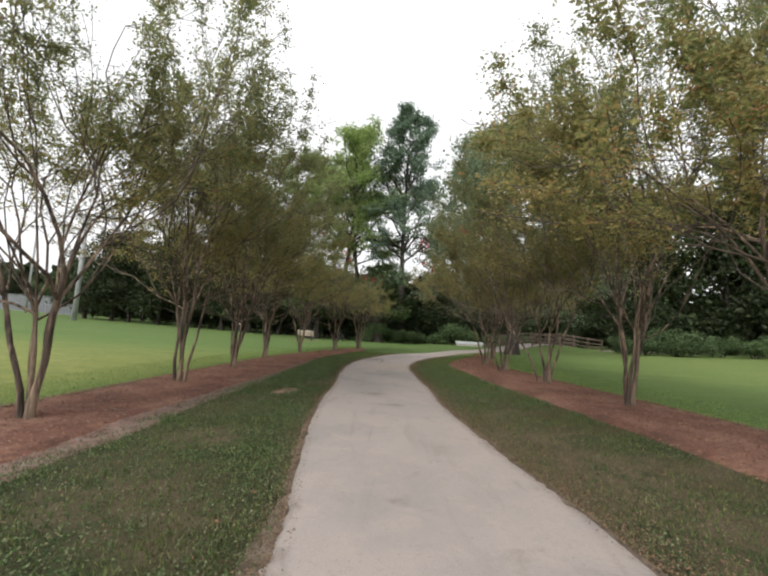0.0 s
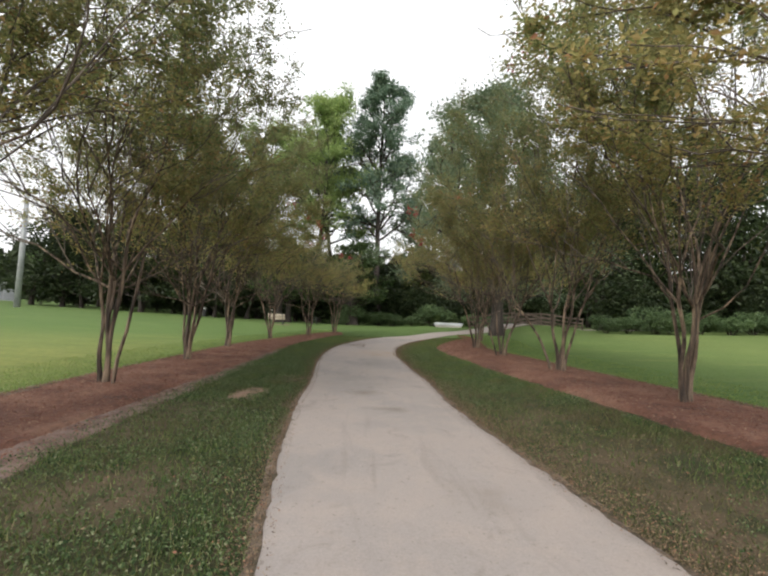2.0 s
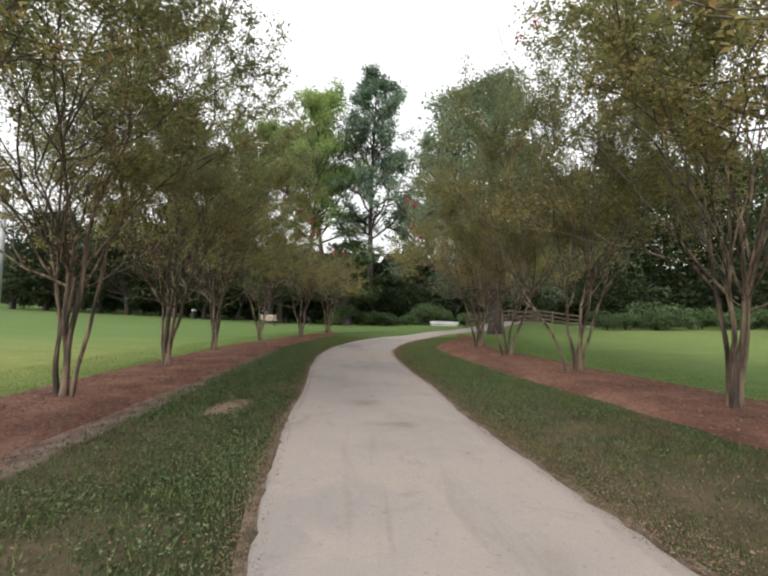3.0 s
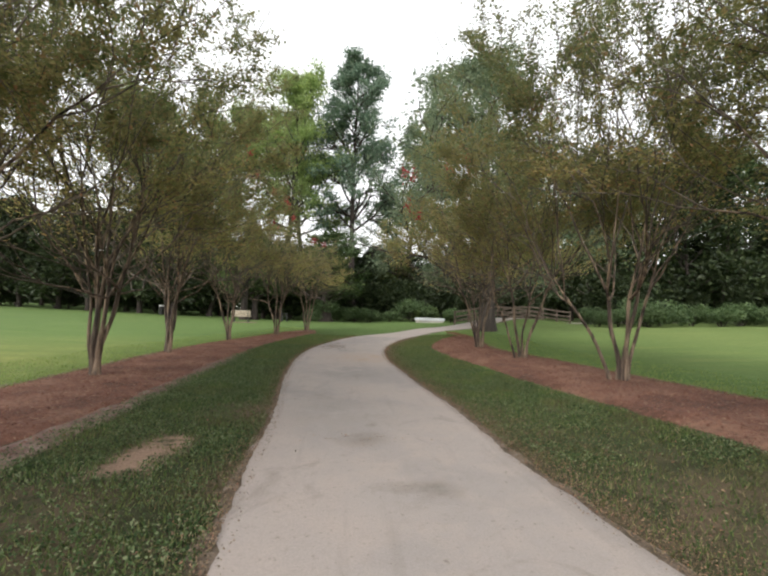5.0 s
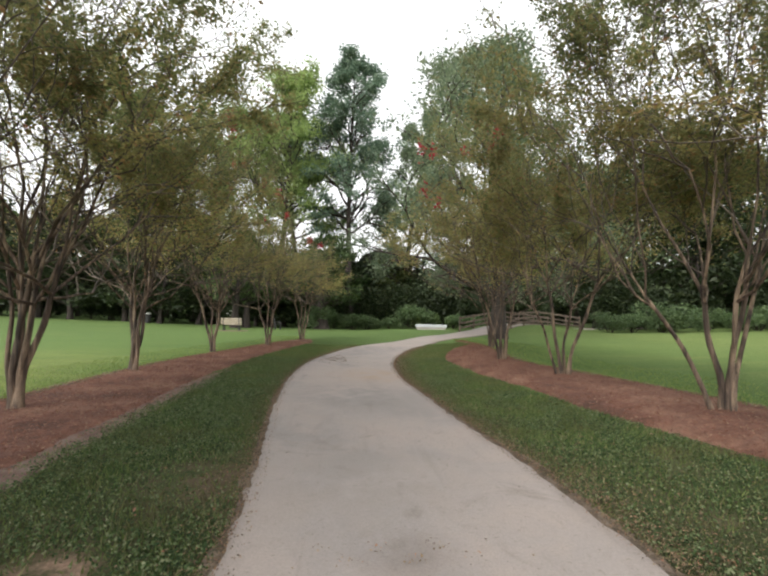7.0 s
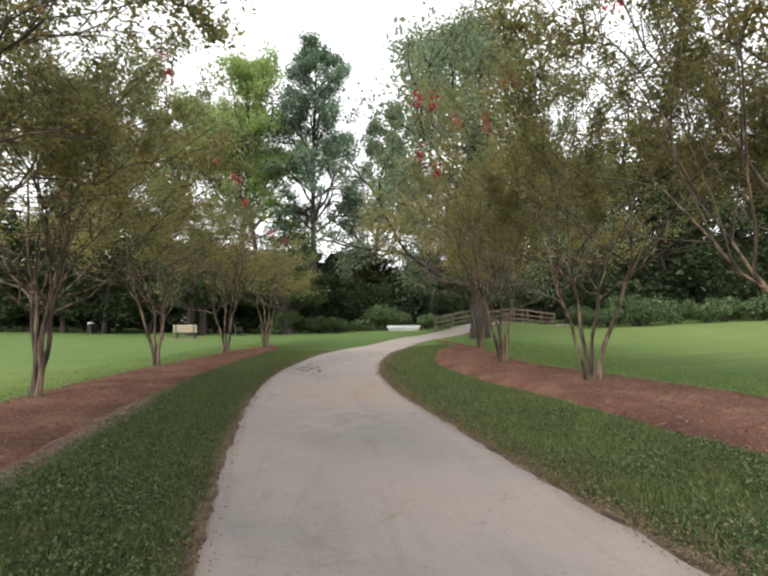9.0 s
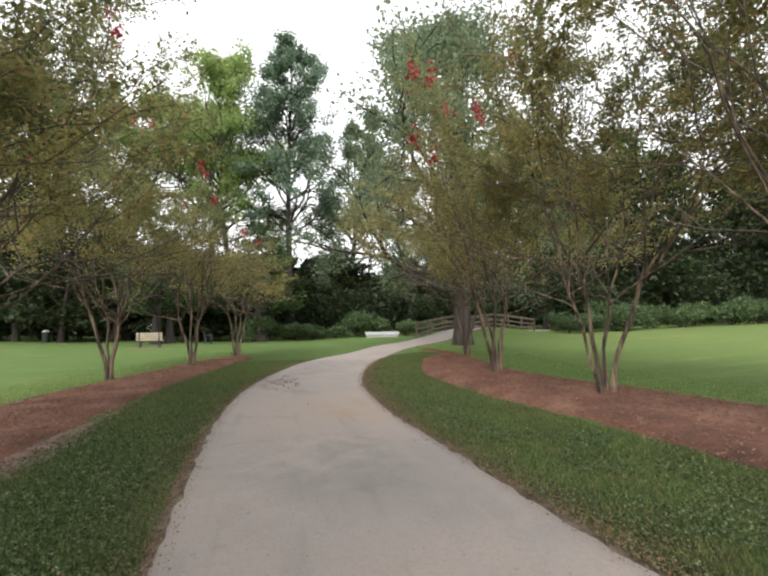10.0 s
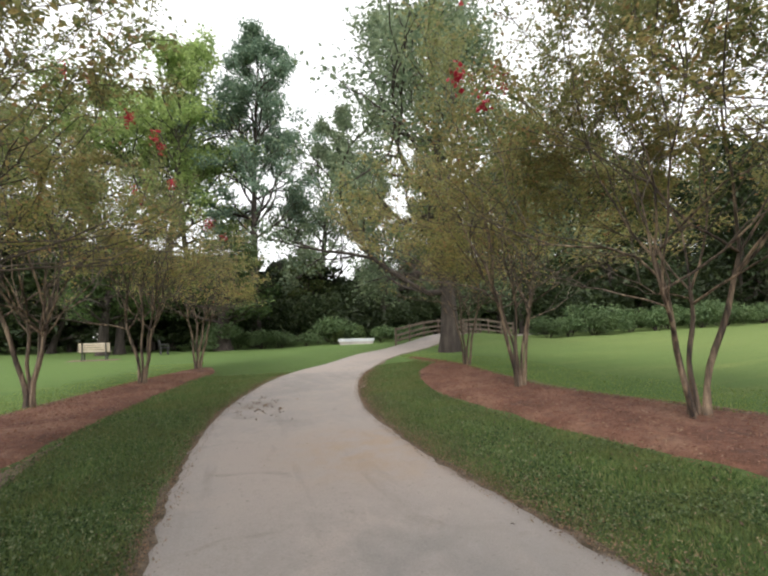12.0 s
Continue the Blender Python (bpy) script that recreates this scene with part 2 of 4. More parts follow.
LEAF_AIRY = mat_leaf("airy_leaf", [(0.0, (0.085, 0.125, 0.075)), (0.5, (0.14, 0.185, 0.115)), (1.0, (0.21, 0.26, 0.165))], 0.3, (0.19, 0.2, 0.1), 0.5)
# the shade inside the woods is put into these near-black leaf colours
LEAF_DARK = mat_leaf("shade_darkened_leaf", [(0.0, (0.014, 0.026, 0.01)), (0.5, (0.028, 0.046, 0.017)), (1.0, (0.056, 0.078, 0.028))], 0.25, (0.055, 0.06, 0.022))
FLOWER = mat_leaf("red_blossom", [(0.0, (0.3, 0.02, 0.035)), (0.6, (0.42, 0.03, 0.055)), (1.0, (0.5, 0.1, 0.1))], 0.0)
# grey-green poplar leaf, its colour paled and blued for distance haze
LEAF_POPLAR_HAZE = mat_leaf("hazy_poplar_leaf", [(0.0, (0.1, 0.165, 0.115)), (0.5, (0.19, 0.275, 0.2)), (1.0, (0.29, 0.37, 0.265))], 0.2, (0.2, 0.27, 0.165), 0.55)
LEAF_HEDGE = mat_leaf("hedge_leaf", [(0.0, (0.05, 0.09, 0.037)), (0.5, (0.092, 0.145, 0.06)), (1.0, (0.15, 0.21, 0.09))], 0.25, (0.125, 0.155, 0.062))
BLADE = mat_leaf("grass_blade", [(0.0, (0.038, 0.072, 0.024)), (0.5, (0.084, 0.122, 0.038)), (0.85, (0.145, 0.16, 0.062)), (1.0, (0.27, 0.22, 0.13))], 0.75, (0.125, 0.1, 0.056), 0.35, 0.8)
CLOVER = mat_leaf("clover_leaf", [(0.0, (0.024, 0.05, 0.017)), (0.4, (0.07, 0.118, 0.042)), (0.75, (0.165, 0.225, 0.098)), (1.0, (0.32, 0.34, 0.2))], 0.4, (0.085, 0.12, 0.046), 0.3, 0.85)
BLADE_GREEN = mat_leaf("green_blade", [(0.0, (0.042, 0.084, 0.026)), (0.5, (0.105, 0.165, 0.048)), (0.9, (0.195, 0.235, 0.083)), (1.0, (0.3, 0.26, 0.14))], 0.5, (0.165, 0.17, 0.062), 0.35, 0.8)
LAWN_BLADE = mat_leaf("lawn_blade", [(0.0, (0.13, 0.21, 0.062)), (0.5, (0.2, 0.29, 0.088)), (0.9, (0.27, 0.33, 0.11)), (1.0, (0.33, 0.32, 0.15))], 0.4, (0.24, 0.29, 0.09), 0.6, 0.8)
LITTER = mat_leaf("dry_leaf", [(0.0, (0.055, 0.04, 0.028)), (0.4, (0.14, 0.1, 0.062)), (0.78, (0.27, 0.2, 0.125)), (1.0, (0.29, 0.135, 0.085))], 0.0, through_light=0.05, rough=0.8)
CHIP = mat_leaf("mulch_chip", [(0.0, (0.11, 0.052, 0.037)), (0.5, (0.2, 0.093, 0.061)), (0.85, (0.275, 0.145, 0.098)), (1.0, (0.36, 0.26, 0.185))], 0.0, through_light=0.0, rough=0.9)
TWIG = mat_simple("twig_bark", [(0.3, (0.045, 0.035, 0.029)), (0.5, (0.1, 0.078, 0.063)), (0.7, (0.19, 0.152, 0.12))], 3.0, 0.85)
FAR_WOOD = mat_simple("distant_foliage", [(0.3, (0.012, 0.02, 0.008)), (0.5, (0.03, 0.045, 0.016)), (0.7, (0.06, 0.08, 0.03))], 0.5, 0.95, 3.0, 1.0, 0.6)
RAIL_WOOD = mat_simple("weathered_rail", [(0.3, (0.09, 0.066, 0.05)), (0.5, (0.14, 0.105, 0.08)), (0.7, (0.2, 0.155, 0.12))], 2.5, 0.85, 20, 0.4, 0.006)
PALE_WOOD = mat_simple("pale_bench_slats", [(0.3, (0.36, 0.3, 0.22)), (0.6, (0.46, 0.4, 0.31))], 2.0, 0.7)
CONCRETE = mat_simple("pale_concrete", [(0.3, (0.25, 0.235, 0.21)), (0.6, (0.36, 0.34, 0.31))], 1.5, 0.85, 30, 0.3, 0.01)
IRON = mat_simple("dark_iron", [(0.3, (0.02, 0.02, 0.02)), (0.6, (0.04, 0.04, 0.04))], 3.0, 0.5)
GALV = mat_simple("galvanised_steel", [(0.3, (0.26, 0.27, 0.28)), (0.6, (0.36, 0.37, 0.38))], 1.5, 0.5)
PALE_STONE = mat_simple("pale_painted_concrete", [(0.3, (0.4, 0.42, 0.44)), (0.6, (0.52, 0.54, 0.56))], 1.5, 0.8)
SCREEN = mat_simple("woven_screen", [(0.3, (0.15, 0.16, 0.185)), (0.6, (0.2, 0.21, 0.235))], 1.2, 0.9)
WHITE = mat_simple("white_paint", [(0.3, (0.7, 0.7, 0.68)), (0.6, (0.8, 0.8, 0.78))], 2.0, 0.6)


# ---- building helpers ----
def mesh_of(name, verts, faces, material, smooth=False):
    """A mesh from an (n, 3) array and an (m, 3 or 4) array of indices."""
    me = bpy.data.meshes.new(name)
    v, f = np.asarray(verts, np.float32), np.asarray(faces, np.int32)
    k = f.shape[1]
    me.vertices.add(len(v))
    me.vertices.foreach_set("co", v.ravel())
    me.loops.add(f.size)
    me.loops.foreach_set("vertex_index", f.ravel())
    me.polygons.add(len(f))
    me.polygons.foreach_set("loop_start", np.arange(0, f.size, k, dtype=np.int32))
    me.polygons.foreach_set("use_smooth", np.full(len(f), smooth))
    me.materials.append(material)
    me.update(calc_edges=True)
    me.validate()
    return me


def child(name, me, parent, label=""):
    ob = new(name, me)
    ob.parent = parent
    return tagged(ob, label)


def part(name, bm, material, parent, label="", smooth=False):
    me = bpy.data.meshes.new(name)
    bm.to_mesh(me)
    bm.free()
    me.materials.append(material)
    if smooth:
        me.polygons.foreach_set("use_smooth", [True] * len(me.polygons))
    return child(name, me, parent, label)


def box_bm(sx, sy, sz, at=(0, 0, 0), bevel=0.008, turn=None, bm=None):
    b = bmesh.new()
    bmesh.ops.create_cube(b, size=1)
    bmesh.ops.scale(b, vec=(sx, sy, sz), verts=b.verts)
    if bevel:
        bmesh.ops.bevel(b, geom=list(b.edges), offset=bevel, segments=2, affect="EDGES", profile=0.6)
    if turn:
        bmesh.ops.transform(b, matrix=turn, verts=b.verts)
    bmesh.ops.translate(b, vec=at, verts=b.verts)
    return b


def rod_bm(a, b, r0, r1, sides=10):
    a, b = Vector(a), Vector(b)
    bm = bmesh.new()
    bmesh.ops.create_cone(bm, cap_ends=True, segments=sides, radius1=r0, radius2=r1, depth=(b - a).length)
    m = Matrix.Translation((a + b) / 2) @ (b - a).to_track_quat("Z", "Y").to_matrix().to_4x4()
    bmesh.ops.transform(bm, matrix=m, verts=bm.verts)
    return bm


# ---- plan ----
CENTRE = np.array([(1.0, -14), (0.95, -6), (0.8, -1), (0.6, 2.9), (0.36, 4.7), (0.1, 6.8), (-0.08, 9), (-0.12, 11), (-0.33, 14), (-0.38, 16.8), (-0.1, 19.8), (0.6, 22.7),
                   (1.8, 25.8), (3.7, 29), (6.1, 32.1), (8.8, 34.8), (11.5, 37), (14.5, 38.9), (18, 40.6), (22, 42.2), (28, 44), (36, 45.5)])
HALF = np.array([1.34] * 6 + [1.32] * 3 + [1.3, 1.3, 1.3, 1.3, 1.28, 1.25, 1.25, 1.25, 1.2, 1.2, 1.2, 1.2, 1.2])


def smooth_line(pts, step):
    """Points every step metres along a smooth curve through pts (any number of columns)."""
    p = np.vstack([2 * pts[0] - pts[1], pts, 2 * pts[-1] - pts[-2]])
    out = []
    for i in range(1, len(p) - 2):
        k = max(2, int(np.linalg.norm(p[i + 1][:2] - p[i][:2]) / step))
        u = np.linspace(0, 1, k, endpoint=False)[:, None]
        a, b, c, d = p[i - 1], p[i], p[i + 1], p[i + 2]
        out.append(0.5 * (2 * b + (c - a) * u + (2 * a - 5 * b + 4 * c - d) * u * u + (3 * b - a - 3 * c + d) * u ** 3))
    out.append(p[-2:-1])
    return np.vstack(out)


LINE = smooth_line(np.column_stack([CENTRE, HALF]), 0.12)


def terrain(x, y):
    """Height of the ground: flat along the path, rising to the right-hand bed and lawn, humped at the footbridge."""
    x, y = np.asarray(x, float), np.asarray(y, float)
    z = 0.015 * np.clip(-x - 14, 0, 60)
    u = np.clip((x - np.minimum(np.interp(y, CENTRE[:, 1], CENTRE[:, 0]), 1.0) - 1.3) / 3.4, 0, 1)
    z = z + 0.18 * u * u * (3 - 2 * u) + 0.027 * np.clip(x - 5.5, 0, 70)
    v = np.clip((-x - 2.4) / 1.8, 0, 1) * np.clip((30 - y) / 8, 0, 1)
    z = z - 0.075 * v * v * (3 - 2 * v)
    z = z - 0.09 * np.exp(-((x - 4.5) / 1.6) ** 2 - ((y - 20.3) / 3.0) ** 2)
    ux, uy = 0.91, 0.41
    a, b = (x - 14.0) * ux + (y - 38.6) * uy, -(x - 14.0) * uy + (y - 38.6) * ux
    z = z + 0.6 * np.exp(-(a / 4.6) ** 2) * np.exp(-(np.clip(np.abs(b) - 1.2, 0, None) / 1.6) ** 2)
    z = z + 0.015 * np.sin(x * 0.7 + 1.3) * np.sin(y * 0.55)
    return z


def wobble(s, k, seed):
    r = np.random.RandomState(seed)
    out = np.zeros_like(s)
    for f, a in ((0.35, 1.0), (0.9, 0.7), (2.3, 0.45), (4.5, 0.25)):
        out += a * np.sin(f * s * 2 + r.uniform(0, 6.28)) * (0.6 + 0.4 * np.sin(f * s * 0.37 + r.uniform(0, 6.28)))
    return k * out


def build_ground():
    near_x, near_y = np.arange(-26, 42, 0.5), np.arange(-14, 60, 0.5)
    far = np.array([60, 80, 110, 160, 260, 450, 900, 2000.0])
    xs = np.concatenate([-26 - far[::-1], np.linspace(-84, -27, 24), near_x, np.linspace(43, 100, 20), 42 + far[1:] + 40])
    ys = np.concatenate([-14 - far[::-1], np.linspace(-60, -15, 12), near_y, np.linspace(62, 110, 14), 60 + far[1:] + 20])
    gx, gy = np.meshgrid(np.unique(xs), np.unique(ys))
    nx, ny = gx.shape[1], gx.shape[0]
    v = np.column_stack([gx.ravel(), gy.ravel(), terrain(gx, gy).ravel()])
    # the ground is cut away under the path
    for k in np.flatnonzero((np.abs(v[:, 0] - 10) < 30) & (v[:, 1] > -14) & (v[:, 1] < 50)):
        gap = np.hypot(LINE[::3, 0] - v[k, 0], LINE[::3, 1] - v[k, 1]).min()
        v[k, 2] -= 0.09 * min(1.0, max(0.0, (1.15 - gap) / 0.3))
    i = (np.arange(ny - 1)[:, None] * nx + np.arange(nx - 1)[None, :]).ravel()
    f = np.column_stack([i, i + 1, i + nx + 1, i + nx])
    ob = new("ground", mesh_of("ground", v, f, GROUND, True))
    return tagged(ob, "mown green grass lawn with worn brown patches", "lawn", kind="structure")


def strip(name, mid, left, right, lift, material, across=14, edge_drop=0.03, relief=0.0, seed=1, soft=0.06):
    """A ribbon of ground cover between two ragged edges, a little proud of the ground."""
    d = np.gradient(mid, axis=0)
    d /= np.linalg.norm(d, axis=1)[:, None]
    nrm = np.column_stack([-d[:, 1], d[:, 0]])
    u = np.concatenate([[-1, -1 + soft / 2], np.linspace(-1 + soft, 1 - soft, across), [1 - soft / 2, 1]])
    across = len(u)
    off = np.where(u[None, :] > 0, left[:, None] * u, right[:, None] * u)
    x = mid[:, :1] + nrm[:, :1] * off
    y = mid[:, 1:2] + nrm[:, 1:2] * off
    crown = np.clip((1 - np.abs(u)) / soft, 0, 1)
    z = terrain(x, y) + lift * crown - edge_drop * (1 - crown)
    if relief:
        r = np.random.RandomState(seed)
        z = z + crown * relief * (r.rand(*z.shape) - 0.5)
    v = np.column_stack([x.ravel(), y.ravel(), z.ravel()])
    n = len(mid)
    i = (np.arange(n - 1)[:, None] * across + np.arange(across - 1)[None, :]).ravel()
    f = np.column_stack([i, i + 1, i + across + 1, i + across])[:, ::-1]
    return mesh_of(name, v, f, material, True)


def arc_of(p):
    return np.concatenate([[0], np.cumsum(np.linalg.norm(np.diff(p, axis=0), axis=1))])


def build_edge():
    """Trodden soil that shows along both sides of the path."""
    mid, half = LINE[:, :2], LINE[:, 2]
    s = arc_of(mid)
    me = strip("soil_edge", mid, half + 0.05 + np.abs(wobble(s, 0.08, 8)), half + 0.06 + np.abs(wobble(s, 0.1, 9)), 0.012, SOIL, 26, 0.02)
    return tagged(new("soil_edge", me), "bare brown trodden soil beside the path", "soil", kind="structure")


def build_path():
    mid, half = LINE[:, :2], LINE[:, 2]
    s = arc_of(mid)
    r = np.random.RandomState(17)
    ragged = [wobble(s, 0.02, k) + 0.012 * np.sin(s * 13.0 + k) * np.sin(s * 3.1 + 2 * k) + r.normal(size=len(s)) * 0.014 for k in (3, 4)]
    me = strip("footpath", mid, half + ragged[0], half + ragged[1], 0.028, PATH_M, 16, 0.02)
    return tagged(new("path", me), "pale sandy footpath of compacted fine gravel", "path", kind="structure")


# mulch beds: mid-line x, y and half width
BED_LEFT = np.array([(-5.0, -6, 1.2), (-5.0, 1, 1.2), (-5.0, 5, 1.2), (-4.9, 9, 1.2), (-4.8, 13, 1.2), (-4.65, 17, 1.2), (-4.4, 20, 1.15), (-3.9, 22.8, 1.1), (-3.2, 25.7, 1.0), (-2.4, 28.4, 0.75), (-2.0, 30.4, 0.3)])
BED_RIGHT = np.array([(5.6, -6, 1.3), (5.5, 1, 1.3), (5.35, 5, 1.25), (4.95, 8, 1.3), (4.65, 10.5, 1.3), (4.35, 13, 1.32), (4.1, 16, 1.3), (3.9, 18, 1.2), (4.05, 20.2, 1.15), (4.6, 22.4, 1.05), (5.3, 24.4, 0.75), (5.8, 25.4, 0.25)])


def build_bed(pts, seed):
    p = smooth_line(pts, 0.14)
    s = arc_of(p[:, :2])
    me = strip("mulch_bed", p[:, :2], p[:, 2] + wobble(s, 0.1, seed), p[:, 2] + wobble(s, 0.1, seed + 1), 0.06, MULCH, 18, 0.03, 0.02, seed, 0.2)
    return tagged(new("mulch_bed", me), "reddish-brown bark mulch bed under trees", "mulch bed", "mulch beds beside the path", "structure")


def bed_margin(name, pts, side, shift, half, y0, y1, lift, material, seed, label, category):
    """A narrow ribbon along one side of a bed."""
    p = smooth_line(pts, 0.14)
    p = p[(p[:, 1] > y0) & (p[:, 1] < y1)]
    d = np.gradient(p[:, :2], axis=0)
    d /= np.linalg.norm(d, axis=1)[:, None]
    mid = p[:, :2] + side * np.column_stack([-d[:, 1], d[:, 0]]) * (p[:, 2:] + shift)
    s = arc_of(mid)
    fade = np.clip(np.minimum(s, s[-1] - s) / 3.0, 0.05, 1)
    me = strip(name, mid, fade * (half + np.abs(wobble(s, half * 0.5, seed))), fade * (half + np.abs(wobble(s, half * 0.5, seed + 1))), lift, material, 8, 0.03, 0.012, seed, 0.3)
    return tagged(new(name, me), label, category, kind="structure")


# ---- plants ----
def tube(path, radii, sides):
    """Verts and quads of a tapered tube along a path."""
    path = np.asarray(path, float)
    d = np.gradient(path, axis=0)
    d /= np.linalg.norm(d, axis=1)[:, None] + 1e-9
    ref = np.array([0.3, 0.9, 0.2]) if abs(d[0][2]) > 0.8 else np.array([0, 0, 1.0])
    a = np.cross(d, ref)
    a /= np.linalg.norm(a, axis=1)[:, None] + 1e-9
    b = np.cross(d, a)
    t = np.arange(sides) * 2 * np.pi / sides
    ring = a[:, None, :] * np.cos(t)[None, :, None] + b[:, None, :] * np.sin(t)[None, :, None]
    v = (path[:, None, :] + ring * np.asarray(radii)[:, None, None]).reshape(-1, 3)
    n = len(path)
    i = np.arange(n - 1)[:, None] * sides
    j = np.arange(sides)[None, :]
    k = (j + 1) % sides
    f = np.stack([i + j, i + k, i + sides + k, i + sides + j], -1).reshape(-1, 4)
    return v, f


def join(pieces):
    vs, fs, n = [], [], 0
    for v, f in pieces:
        vs.append(v)
        fs.append(f + n)
        n += len(v)
    return np.vstack(vs), np.vstack(fs)


def leaves(r, pos, size, wide=0.55, up=0.5):
    """A bent rhombus for each place; size in metres, up: how far they lie flat."""
    n = len(pos)
    nrm = r.normal(size=(n, 3))
    nrm[:, 2] = np.abs(nrm[:, 2]) + up
    nrm /= np.linalg.norm(nrm, axis=1)[:, None]
    ax = np.cross(nrm, r.normal(size=(n, 3)))
    ax /= np.linalg.norm(ax, axis=1)[:, None] + 1e-9
    bx = np.cross(nrm, ax)
    s = size * r.uniform(0.6, 1.3, (n, 1))
    base, tip = pos - ax * s * 0.5, pos + ax * s * 0.5
    lf = pos + bx * s * wide * 0.5 + nrm * s * 0.14 - ax * s * 0.06
    rt = pos - bx * s * wide * 0.5 + nrm * s * 0.14 - ax * s * 0.06
    v = np.stack([base, lf, tip, rt], 1).reshape(-1, 3)
    return v, np.arange(4 * n).reshape(n, 4)


def limb(r, start, way, length, r0, r1, segs, bend, rise, flat=-1.0):
    p, d = [np.array(start, float)], np.array(way, float)
    for _ in range(segs):
        d = d + r.normal(size=3) * bend + np.array([0, 0, rise])
        d[2] = max(d[2], flat)
        d /= np.linalg.norm(d)
        p.append(p[-1] + d * length / segs)
    return np.array(p), np.linspace(r0, r1, segs + 1), d


def split(r, d, spread):
    e = np.cross(d, r.normal(size=3))
    e /= np.linalg.norm(e) + 1e-9
    w = d + e * math.tan(spread)
    return w / np.linalg.norm(w)


def branch_out(r, limbs, ends, start, d, length, rad, level, deepest, kids, spread, rise, shrink=0.74, bend=0.13, flat=-1.0, thin=0.56):
    sides = (8, 6, 5, 4, 3, 3)[min(level, 5)]
    p, w, d = limb(r, start, d, length, rad, rad * 0.6, 4, bend, rise, flat)
    limbs.append((p, w, sides, level))
    if level >= deepest:
        ends.append(p[1:])
        return
    if level >= deepest - 1:
        ends.append(p[2:])
    for k in range(kids[min(level, len(kids) - 1)]):
        at = p[-1] if k < 2 else p[r.randint(1, 4)]
        branch_out(r, limbs, ends, at, split(r, d, spread * r.uniform(0.5, 1.3)), length * shrink * r.uniform(0.75, 1.2), rad * thin, level + 1, deepest, kids, spread, rise, shrink, bend, flat, thin)


def gather(r, ends, power):
    """All places that may carry leaves, and how thickly each twig is clothed."""
    own = r.rand(len(ends)) ** power
    return np.vstack(ends), np.repeat(own, [len(e) for e in ends])


